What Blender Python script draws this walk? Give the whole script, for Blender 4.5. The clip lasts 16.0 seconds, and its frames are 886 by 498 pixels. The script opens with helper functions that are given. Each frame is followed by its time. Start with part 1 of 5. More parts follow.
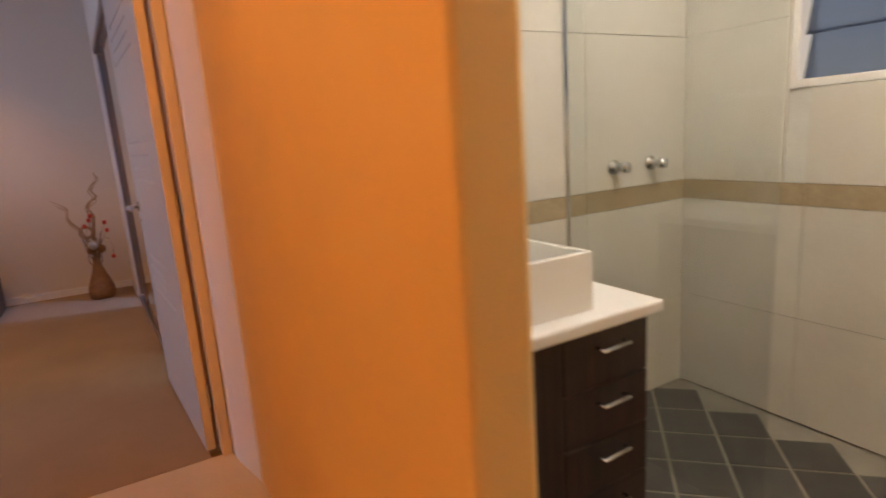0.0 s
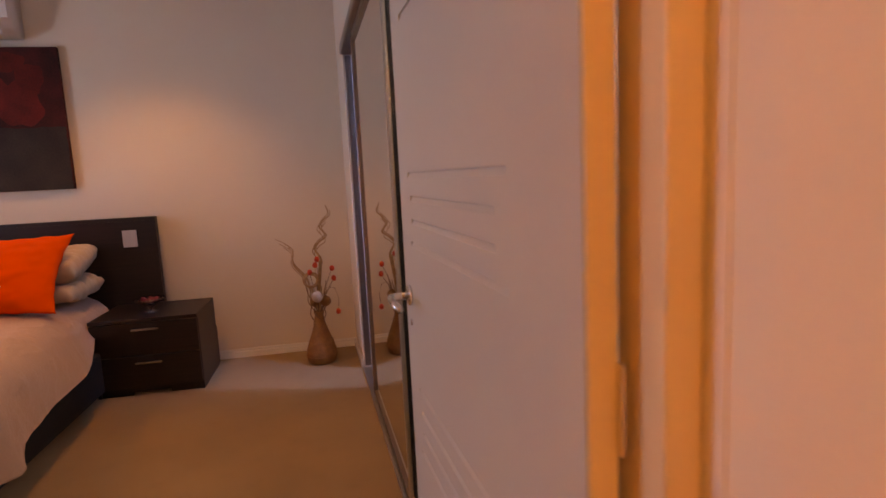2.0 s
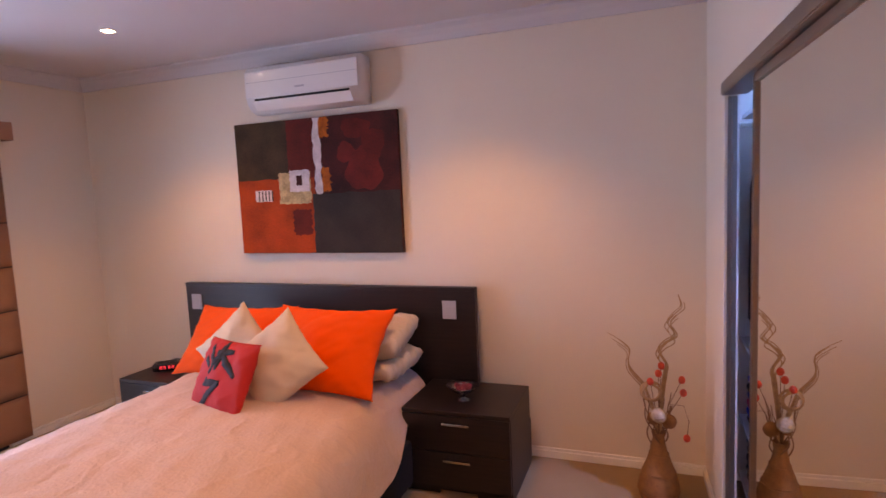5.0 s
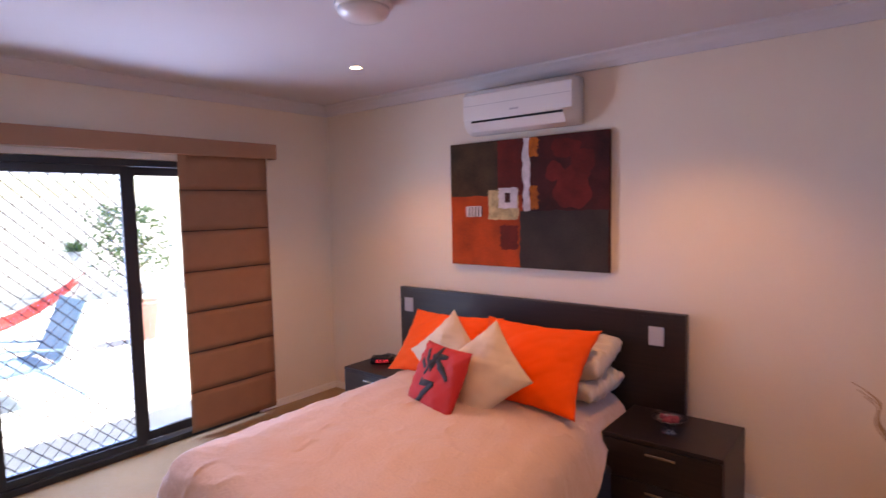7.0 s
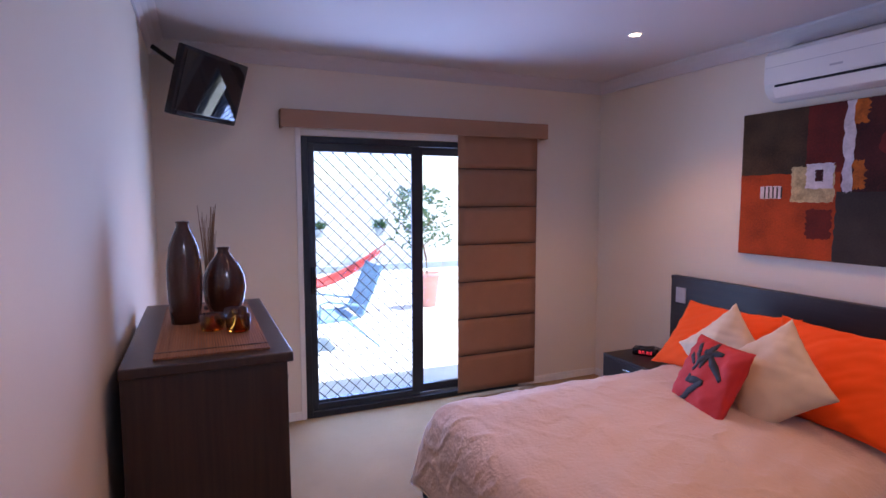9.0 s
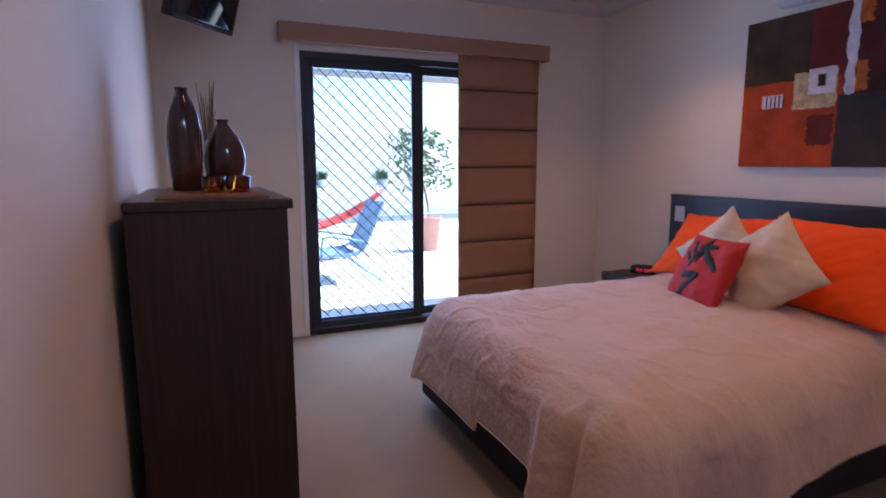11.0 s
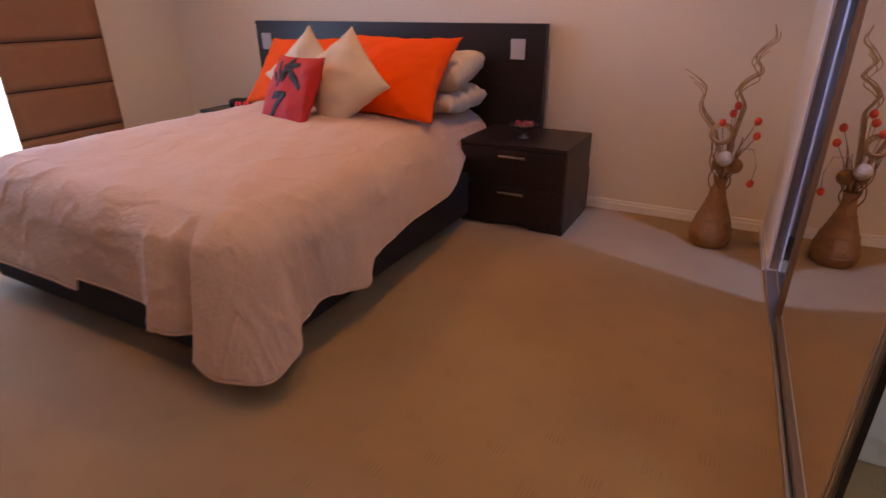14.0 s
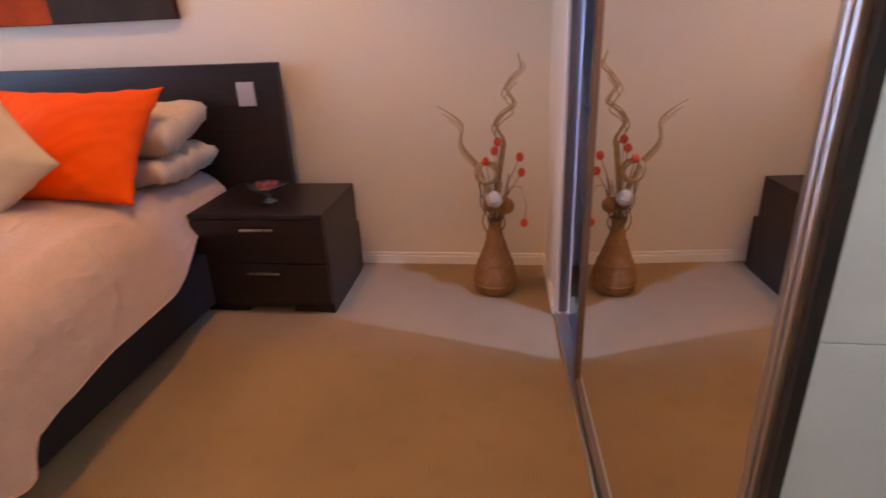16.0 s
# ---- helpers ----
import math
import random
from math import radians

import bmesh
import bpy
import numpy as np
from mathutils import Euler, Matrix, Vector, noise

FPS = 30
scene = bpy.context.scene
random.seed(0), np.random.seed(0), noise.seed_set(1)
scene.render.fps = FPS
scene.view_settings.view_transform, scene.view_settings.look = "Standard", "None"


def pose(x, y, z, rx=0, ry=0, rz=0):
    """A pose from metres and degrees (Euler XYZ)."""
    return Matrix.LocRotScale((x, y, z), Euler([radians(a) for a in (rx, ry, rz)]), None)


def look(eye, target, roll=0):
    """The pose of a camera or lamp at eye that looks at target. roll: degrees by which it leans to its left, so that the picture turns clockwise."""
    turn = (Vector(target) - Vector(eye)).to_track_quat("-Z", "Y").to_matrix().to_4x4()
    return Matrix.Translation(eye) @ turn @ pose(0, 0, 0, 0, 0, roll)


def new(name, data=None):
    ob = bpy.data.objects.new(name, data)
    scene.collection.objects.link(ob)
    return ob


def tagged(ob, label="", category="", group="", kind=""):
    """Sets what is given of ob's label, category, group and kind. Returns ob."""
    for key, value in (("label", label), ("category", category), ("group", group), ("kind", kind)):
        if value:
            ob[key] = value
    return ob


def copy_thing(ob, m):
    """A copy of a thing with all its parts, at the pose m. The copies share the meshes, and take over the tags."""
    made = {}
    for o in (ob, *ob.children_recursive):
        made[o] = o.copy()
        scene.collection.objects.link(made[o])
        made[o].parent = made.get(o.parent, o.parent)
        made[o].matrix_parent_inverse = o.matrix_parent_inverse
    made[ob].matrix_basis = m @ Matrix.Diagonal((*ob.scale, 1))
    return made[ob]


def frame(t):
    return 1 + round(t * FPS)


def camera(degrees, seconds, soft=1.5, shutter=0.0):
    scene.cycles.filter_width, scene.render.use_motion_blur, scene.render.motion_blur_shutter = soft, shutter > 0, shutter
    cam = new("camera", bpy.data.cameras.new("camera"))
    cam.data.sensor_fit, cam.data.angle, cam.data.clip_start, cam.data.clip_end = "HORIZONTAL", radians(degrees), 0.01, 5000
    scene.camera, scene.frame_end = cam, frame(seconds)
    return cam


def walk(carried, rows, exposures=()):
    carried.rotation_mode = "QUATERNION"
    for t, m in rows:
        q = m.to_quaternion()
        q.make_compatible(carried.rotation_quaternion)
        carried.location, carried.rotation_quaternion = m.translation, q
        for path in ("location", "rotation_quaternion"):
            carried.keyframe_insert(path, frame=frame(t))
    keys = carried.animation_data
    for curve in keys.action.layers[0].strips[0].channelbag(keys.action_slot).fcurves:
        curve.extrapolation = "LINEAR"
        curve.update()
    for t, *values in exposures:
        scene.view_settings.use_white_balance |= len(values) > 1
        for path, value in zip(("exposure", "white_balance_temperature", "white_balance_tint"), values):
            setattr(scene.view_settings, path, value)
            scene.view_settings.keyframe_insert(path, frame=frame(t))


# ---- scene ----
cam = camera(76.9, 16.0, soft=1.5, shutter=0.35)
PATH = [
    (0, (4.588, -5.987, 1.219), (5.562, -4.287, 0.819), -3.9),
    (0.5, (4.54, -5.642, 1.231), (5.317, -3.83, 0.893), -3.2),
    (1, (4.551, -5.147, 1.255), (5.163, -3.265, 0.969), -2.4),
    (1.5, (4.514, -4.631, 1.277), (4.988, -2.708, 1.0), -2.8),
    (2, (4.5, -4.175, 1.271), (4.873, -2.227, 1.007), -2.8),
    (2.5, (4.449, -3.848, 1.297), (4.729, -1.884, 1.046), -2.6),
    (3, (4.356, -3.619, 1.343), (4.528, -1.639, 1.12), -2.5),
    (3.5, (4.261, -3.444, 1.378), (4.193, -1.454, 1.196), -2.2),
    (4, (4.357, -3.286, 1.594), (3.98, -1.335, 1.368), -1.8),
    (4.2, (4.343, -3.262, 1.638), (3.882, -1.33, 1.41), -2.1),
    (6.5, (4.277, -3.415, 1.712), (3.206, -1.731, 1.576), -1.2),
    (7, (4.222, -3.441, 1.762), (2.967, -1.891, 1.604), -1.2),
    (7.5, (4.18, -3.397, 1.763), (2.708, -2.052, 1.603), -1.0),
    (8, (4.157, -3.402, 1.706), (2.493, -2.3, 1.57), -0.4),
    (8.5, (4.144, -3.387, 1.689), (2.364, -2.485, 1.553), -0.2),
    (8.7, (4.17, -3.369, 1.689), (2.357, -2.536, 1.541), -0.3),
    (10.8, (4.23, -3.369, 1.331), (2.397, -2.611, 1.072), -0.0),
    (11, (4.258, -3.381, 1.319), (2.444, -2.593, 1.017), -0.1),
    (11.5, (4.421, -3.466, 1.301), (2.721, -2.516, 0.844), -0.0),
    (12, (4.422, -3.63, 1.29), (2.942, -2.418, 0.709), -0.0),
    (12.5, (4.455, -3.647, 1.248), (3.172, -2.271, 0.568), -0.4),
    (13, (4.44, -3.659, 1.18), (3.309, -2.203, 0.406), 0.1),
    (13.5, (4.459, -3.591, 1.198), (3.44, -2.077, 0.38), -0.0),
    (14, (4.41, -3.372, 1.202), (3.536, -1.765, 0.393), -0.4),
    (14.5, (4.362, -3.165, 1.202), (3.594, -1.501, 0.401), -0.8),
    (15, (4.295, -2.999, 1.214), (3.633, -1.289, 0.417), -1.2),
    (15.5, (4.325, -2.856, 1.237), (3.844, -1.085, 0.443), -1.8),
    (16, (4.442, -2.731, 1.245), (4.184, -0.9, 0.483), -2.5),
]
LIGHT = [(0, 1.7, 9000, 20), (0.5, 1.7, 10600, 23), (1.5, 1.68, 14000, 28), (2.5, 1.9, 15200, 32), (3.5, 2.2, 14200, 34), (4.2, 2.3, 11600, 33), (6.5, 2.28, 9900, 30), (7.5, 2.1, 9100, 32), (8.5, 1.94, 7500, 31), (10.8, 1.55, 7000, 22), (11.5, 1.52, 7000, 22), (12, 1.66, 7400, 21), (12.5, 1.66, 7700, 21), (13.5, 1.75, 8700, 25), (14, 1.92, 9800, 26), (15.0, 2.1, 11500, 24), (15.4, 2.16, 11400, 23), (16, 2.42, 9500, 16)]
walk(cam, [(t, look(eye, target, roll)) for t, eye, target, roll in PATH], LIGHT)

# ---- world, sun, lamps ----
world = bpy.data.worlds.new("sky")
scene.world = world
world.use_nodes = True
_sky = world.node_tree.nodes.new("ShaderNodeTexSky")
_sky.sky_type = "NISHITA"
_sky.sun_disc = False
_sky.sun_elevation, _sky.sun_rotation = radians(53), radians(6)
_bg = world.node_tree.nodes["Background"]
_bg.inputs["Strength"].default_value = 0.15
world.node_tree.links.new(_sky.outputs[0], _bg.inputs[0])


def lamp(name, kind, place, target, energy, color, size=0.05, angle=100, blend=0.6):
    data = bpy.data.lights.new(name, kind)
    data.energy, data.color = energy, color
    if kind == "SPOT":
        data.spot_size, data.spot_blend, data.shadow_soft_size = radians(angle), blend, size
    elif kind == "AREA":
        data.size = size
    elif kind == "POINT":
        data.shadow_soft_size = size
    ob = new(name, data)
    ob.matrix_world = look(place, target)
    return ob


_sun = bpy.data.lights.new("sun", "SUN")
_sun.energy, _sun.angle, _sun.color = 5.0, radians(0.5), (1, 0.96, 0.9)
_sun_ob = new("sun", _sun)
_sun_ob.matrix_world = look((0, 0, 0), (-0.06, -0.60, -0.80))

WARM, COOL = (1.0, 0.53, 0.235), (0.16, 0.40, 1.0)
DOWNLIGHTS = [(1.36, -0.80), (1.385, -2.64), (3.35, -0.80), (3.35, -2.64)]
for _x, _y in DOWNLIGHTS:
    lamp("downlight_lamp", "SPOT", (_x, _y, 2.665), (_x, _y, 0), 11.0 if _y > -1.5 else 7.6, WARM, 0.03, 110, 0.7)
lamp("robe_lamp", "SPOT", (5.58, -1.12, 2.62), (4.18, -0.53, 0), 58, (0.20, 0.34, 1.0), 0.02, 23, 0.12)
# added fill, no fitting of its own: turns the robe jamb and shelves blue
lamp("robe_fill", "POINT", (5.75, -0.95, 2.45), (5.75, -0.95, 0), 14, (0.08, 0.27, 1.0), 0.05)
lamp("ensuite_lamp", "POINT", (5.6, -2.8, 2.45), (5.6, -2.8, 0), 7.2, (0.42, 0.60, 0.95), 0.08)
lamp("hall_lamp", "POINT", (4.2, -5.4, 2.45), (4.2, -5.4, 0), 9, (1.0, 0.58, 0.32), 0.08)
# unseen fill, added to brighten the bathroom beyond its window light
lamp("bathroom_fill", "POINT", (5.9, -5.6, 2.45), (5.9, -5.6, 0), 15, (0.78, 0.90, 1.0), 0.1)
_day = lamp("door_skylight", "AREA", (-0.35, -1.95, 1.1), (2, -1.95, 0.40), 38, (0.25, 0.45, 1.0), 1.2)
_day.data.shape, _day.data.size, _day.data.size_y = "RECTANGLE", 1.2, 2.0


# ---- materials ----
def mat(name, color, rough=0.6, metal=0.0, vary=0.12, scale=6.0, bump=0.1, fine=120.0, deep=0.003, sheen=0.0, emit=0.0, coat=0.0):
    m = bpy.data.materials.new(name)
    m.use_nodes = True
    nt = m.node_tree
    b = nt.nodes["Principled BSDF"]
    b.inputs["Roughness"].default_value, b.inputs["Metallic"].default_value = rough, metal
    b.inputs["Coat Weight"].default_value = coat
    b.inputs["Sheen Weight"].default_value = sheen
    geo = nt.nodes.new("ShaderNodeNewGeometry")
    n1 = nt.nodes.new("ShaderNodeTexNoise")
    n1.inputs["Scale"].default_value, n1.inputs["Detail"].default_value = scale, 5
    n2 = nt.nodes.new("ShaderNodeTexNoise")
    n2.inputs["Scale"].default_value, n2.inputs["Detail"].default_value = fine, 3
    nt.links.new(geo.outputs["Position"], n1.inputs["Vector"])
    nt.links.new(geo.outputs["Position"], n2.inputs["Vector"])
    add = nt.nodes.new("ShaderNodeMath")
    add.operation = "MULTIPLY_ADD"
    add.inputs[1].default_value = 0.5
    nt.links.new(n2.outputs["Fac"], add.inputs[0])
    nt.links.new(n1.outputs["Fac"], add.inputs[2])
    ramp = nt.nodes.new("ShaderNodeMapRange")
    ramp.inputs["From Min"].default_value, ramp.inputs["From Max"].default_value = 0.45, 1.05
    ramp.inputs["To Min"].default_value, ramp.inputs["To Max"].default_value = 1 - vary, 1 + vary
    nt.links.new(add.outputs[0], ramp.inputs["Value"])
    mul = nt.nodes.new("ShaderNodeVectorMath")
    mul.operation = "SCALE"
    mul.inputs[0].default_value = color
    nt.links.new(ramp.outputs[0], mul.inputs["Scale"])
    nt.links.new(mul.outputs[0], b.inputs["Base Color"])
    if bump:
        bn = nt.nodes.new("ShaderNodeBump")
        bn.inputs["Strength"].default_value, bn.inputs["Distance"].default_value = bump, deep
        nt.links.new(n2.outputs["Fac"], bn.inputs["Height"])
        nt.links.new(bn.outputs[0], b.inputs["Normal"])
    if emit:
        b.inputs["Emission Color"].default_value = (*color, 1)
        b.inputs["Emission Strength"].default_value = emit
    return m


def wood(name, dark, light, rough=0.4, axis=2, coat=0.0):
    m = mat(name, light, rough, coat=coat, bump=0.15)
    nt = m.node_tree
    b = nt.nodes["Principled BSDF"]
    co = nt.nodes.new("ShaderNodeTexCoord")
    mp = nt.nodes.new("ShaderNodeMapping")
    s = [60.0, 60.0, 60.0]
    s[axis] = 2.5
    mp.inputs["Scale"].default_value = s
    ns = nt.nodes.new("ShaderNodeTexNoise")
    ns.inputs["Scale"].default_value, ns.inputs["Detail"].default_value = 1.0, 6
    cr = nt.nodes.new("ShaderNodeValToRGB")
    cr.color_ramp.elements[0].position, cr.color_ramp.elements[1].position = 0.35, 0.7
    cr.color_ramp.elements[0].color, cr.color_ramp.elements[1].color = (*dark, 1), (*light, 1)
    nt.links.new(co.outputs["Object"], mp.inputs["Vector"])
    nt.links.new(mp.outputs[0], ns.inputs["Vector"])
    nt.links.new(ns.outputs["Fac"], cr.inputs["Fac"])
    nt.links.new(cr.outputs[0], b.inputs["Base Color"])
    return m


def glass(name, color=(1, 1, 1), rough=0.0):
    m = bpy.data.materials.new(name)
    m.use_nodes = True
    b = m.node_tree.nodes["Principled BSDF"]
    b.inputs["Base Color"].default_value = (*color, 1)
    b.inputs["Transmission Weight"].default_value = 1.0
    b.inputs["Roughness"].default_value, b.inputs["IOR"].default_value = rough, 1.45
    return m


def thin_pane(name, tint=(0.78, 0.92, 1.0), gloss=0.06):
    """A window pane: clear, with a weak reflection."""
    m = bpy.data.materials.new(name)
    m.use_nodes = True
    nt = m.node_tree
    nt.nodes.clear()
    out = nt.nodes.new("ShaderNodeOutputMaterial")
    mix = nt.nodes.new("ShaderNodeMixShader")
    mix.inputs[0].default_value = gloss
    tr, gl = nt.nodes.new("ShaderNodeBsdfTransparent"), nt.nodes.new("ShaderNodeBsdfGlossy")
    gl.inputs["Roughness"].default_value = 0.02
    tr.inputs["Color"].default_value = (*tint, 1)
    nt.links.new(tr.outputs[0], mix.inputs[1])
    nt.links.new(gl.outputs[0], mix.inputs[2])
    nt.links.new(mix.outputs[0], out.inputs[0])
    return m


def carpet_material():
    """Looped wool carpet with small hatched squares woven in, in staggered rows."""
    m = mat("carpet", (0.318, 0.200, 0.085), 0.95, vary=0.14, scale=2.2, bump=0.8, fine=420.0, sheen=0.2)
    nt = m.node_tree
    b = nt.nodes["Principled BSDF"]
    src = b.inputs["Base Color"].links[0].from_socket
    geo = nt.nodes.new("ShaderNodeNewGeometry")
    sep = nt.nodes.new("ShaderNodeSeparateXYZ")
    nt.links.new(geo.outputs["Position"], sep.inputs[0])

    def math_node(op, a, c=None):
        n = nt.nodes.new("ShaderNodeMath")
        n.operation = op
        for i, v in enumerate((a, c)):
            if v is None:
                continue
            if isinstance(v, (int, float)):
                n.inputs[i].default_value = v
            else:
                nt.links.new(v, n.inputs[i])
        return n.outputs[0]

    row = math_node("FLOOR", math_node("DIVIDE", math_node("ADD", sep.outputs["Y"], -0.07), 0.12))
    xs = math_node("ADD", sep.outputs["X"], math_node("MULTIPLY", math_node("FLOORED_MODULO", row, 2.0), 0.14))
    fx = math_node("FLOORED_MODULO", math_node("ADD", xs, -0.13), 0.28)
    fy = math_node("FLOORED_MODULO", math_node("ADD", sep.outputs["Y"], -0.07), 0.12)
    inside = math_node("MULTIPLY", math_node("LESS_THAN", fx, 0.056), math_node("LESS_THAN", fy, 0.044))
    stripe = math_node("LESS_THAN", math_node("FLOORED_MODULO", fx, 0.0125), 0.0055)
    hatch = math_node("MULTIPLY", math_node("MULTIPLY", inside, stripe), 0.13)
    dark = nt.nodes.new("ShaderNodeVectorMath")
    dark.operation = "SCALE"
    nt.links.new(src, dark.inputs[0])
    nt.links.new(math_node("SUBTRACT", 1.0, hatch), dark.inputs["Scale"])
    nt.links.new(dark.outputs[0], b.inputs["Base Color"])
    return m


M_WALL = mat("wall_paint", (0.77, 0.69, 0.585), 0.75, vary=0.03, scale=1.5, bump=0.08, fine=260)
M_WHITE = mat("white_paint", (0.8, 0.78, 0.75), 0.4, vary=0.03, scale=2, bump=0.04, fine=200)
M_SKIRT = mat("skirting_gloss", (0.88, 0.86, 0.82), 0.25, vary=0.03, scale=3, bump=0.03, fine=200)
# cream of the jamb and leaf edge, with the hall's orange light mixed in
M_JAMB = mat("jamb_hall_lit", (0.74, 0.58, 0.38), 0.35, vary=0.04, scale=3, bump=0.04, fine=200)
M_DOOR = mat("door_paint", (0.55, 0.52, 0.47), 0.4, vary=0.03, scale=2, bump=0.04, fine=200)
M_CEIL = mat("ceiling_paint", (0.62, 0.60, 0.61), 0.85, vary=0.02, scale=1.5, bump=0.06, fine=240)
M_ORANGE = mat("orange_paint", (0.81, 0.56, 0.27), 0.7, vary=0.05, scale=2.5, bump=0.12, fine=220)
M_CARPET = carpet_material()
M_ESPRESSO = wood("espresso_wood", (0.012, 0.007, 0.006), (0.022, 0.012, 0.010), 0.42, 0)
M_CHEST = wood("walnut_stain", (0.020, 0.010, 0.008), (0.042, 0.022, 0.016), 0.38, 2)
M_BASE = mat("black_fabric", (0.018, 0.016, 0.016), 0.9, vary=0.2, bump=0.4, fine=300)
M_SPREAD = mat("bedspread_cotton", (0.56, 0.395, 0.30), 0.85, vary=0.05, scale=5, bump=0.45, fine=60, sheen=0.25, deep=0.010)
M_SHEET = mat("sheet_cotton", (0.62, 0.52, 0.40), 0.85, vary=0.05, bump=0.3, fine=200)
M_ORANGE_CLOTH = mat("orange_cotton", (0.92, 0.088, 0.004), 0.95, vary=0.05, scale=9, bump=0.25, fine=350)
M_BEIGE = mat("beige_cotton", (0.66, 0.53, 0.38), 0.85, vary=0.06, scale=8, bump=0.35, fine=350, sheen=0.2)
M_SATIN = mat("tan_satin", (0.60, 0.47, 0.32), 0.65, vary=0.08, scale=8, bump=0.3, fine=300, sheen=0.2)
M_RED = mat("red_cotton", (0.52, 0.022, 0.018), 0.8, vary=0.08, scale=8, bump=0.3, fine=350)
M_INK = mat("black_ink", (0.015, 0.012, 0.014), 0.8, vary=0.1)
M_CHROME = mat("brushed_steel", (0.72, 0.71, 0.70), 0.25, 1.0, vary=0.05, bump=0.02)
M_BRONZE = mat("bronze_anodised", (0.30, 0.24, 0.20), 0.35, 0.9, vary=0.08, bump=0.03)
M_ALU = mat("anodised_aluminium", (0.60, 0.58, 0.55), 0.3, 1.0, vary=0.06, bump=0.03)
M_BLACKFRAME = mat("black_powdercoat", (0.012, 0.014, 0.018), 0.4, vary=0.1, bump=0.05)
M_BLIND = mat("blind_fabric", (0.34, 0.17, 0.10), 0.85, vary=0.06, scale=10, bump=0.4, fine=300)
M_VALANCE = mat("valance_timber", (0.36, 0.19, 0.115), 0.6, vary=0.06)
M_PLASTIC = mat("white_plastic", (0.78, 0.77, 0.76), 0.3, vary=0.02, bump=0.0, coat=0.5)
M_DARKPLASTIC = mat("black_plastic", (0.01, 0.01, 0.012), 0.25, vary=0.1, bump=0.02)
M_SWITCH = mat("grey_plastic", (0.47, 0.47, 0.50), 0.4, vary=0.02)
M_WICKER = mat("woven_rush", (0.28, 0.125, 0.038), 0.75, vary=0.25, scale=30, bump=0.9, fine=160)
M_TWIG = mat("dried_twig", (0.22, 0.11, 0.05), 0.8, vary=0.3, scale=40, bump=0.5)
M_TWIG_PALE = mat("pale_willow", (0.44, 0.27, 0.13), 0.8, vary=0.25, scale=40, bump=0.5)
M_BERRY = mat("red_seed", (0.62, 0.06, 0.02), 0.5, vary=0.2, scale=60)
M_BALL = mat("cream_twine", (0.48, 0.37, 0.25), 0.9, vary=0.2, scale=60, bump=0.9)
M_CERAMIC = mat("brown_glaze", (0.065, 0.024, 0.016), 0.12, vary=0.3, scale=12, coat=0.6)
M_AMBER = glass("amber_glass", (1.0, 0.27, 0.025), 0.02)
M_BOWL = thin_pane("bowl_glass", (0.80, 0.76, 0.79), 0.22)
M_PANE = thin_pane("window_pane")
M_MIRROR = mat("mirror", (0.86, 0.86, 0.84), 0.012, 1.0, vary=0.0, bump=0)
M_MAT = wood("slatted_mat", (0.19, 0.075, 0.03), (0.32, 0.14, 0.06), 0.6, 0)
M_POTPOURRI = mat("dried_petals", (0.26, 0.04, 0.05), 0.9, vary=0.5, scale=60, bump=1.0)
M_TILE = mat("glazed_tile", (0.72, 0.75, 0.74), 0.18, vary=0.03, bump=0.02, coat=0.3)
M_FLOORGROUT = mat("floor_grout", (0.30, 0.27, 0.22), 0.9, vary=0.15)
M_SHOWER = thin_pane("shower_pane", (0.95, 0.97, 0.97))
M_GROUT = mat("grout", (0.66, 0.66, 0.62), 0.9)
M_BTILE = mat("cream_tile", (0.68, 0.65, 0.58), 0.25, vary=0.05, bump=0.02)
M_TAN = mat("tan_mosaic", (0.42, 0.33, 0.21), 0.35, vary=0.15, scale=25)
M_FTILE = mat("charcoal_tile", (0.075, 0.068, 0.06), 0.5, vary=0.2, scale=8)
M_HALLFLOOR = mat("hall_tile", (0.62, 0.50, 0.36), 0.35, vary=0.08)
M_BLUE = mat("blue_cloth", (0.03, 0.06, 0.45), 0.85, vary=0.15)
M_PINK = mat("pink_cloth", (0.62, 0.10, 0.16), 0.85, vary=0.15)
M_DARKCLOTH = mat("navy_cloth", (0.02, 0.022, 0.04), 0.9, vary=0.2)
M_LAMPGLOW = mat("lamp_glow", (1.0, 0.85, 0.65), 0.5, vary=0, bump=0, emit=14)
M_LED = mat("red_led", (1.0, 0.05, 0.08), 0.5, vary=0, bump=0, emit=0.22)
M_PAVING = mat("concrete_paving", (0.72, 0.70, 0.66), 0.85, vary=0.12, scale=3, bump=0.3)
M_FENCE = mat("pale_render", (0.72, 0.70, 0.66), 0.8, vary=0.08)
M_LEAF = mat("leaf", (0.05, 0.12, 0.04), 0.6, vary=0.4, scale=30)
M_BARK = mat("bark", (0.14, 0.10, 0.07), 0.9, vary=0.3, scale=30, bump=0.8)
M_TERRACOTTA = mat("terracotta", (0.55, 0.26, 0.22), 0.75, vary=0.12)
M_LOUNGER = mat("lounger_mesh", (0.18, 0.32, 0.46), 0.7, vary=0.15)
M_REDTOWEL = mat("red_towel", (0.6, 0.06, 0.05), 0.9, vary=0.15)
M_POND = mat("shade_blue_paving", (0.30, 0.34, 0.38), 0.8, vary=0.1)


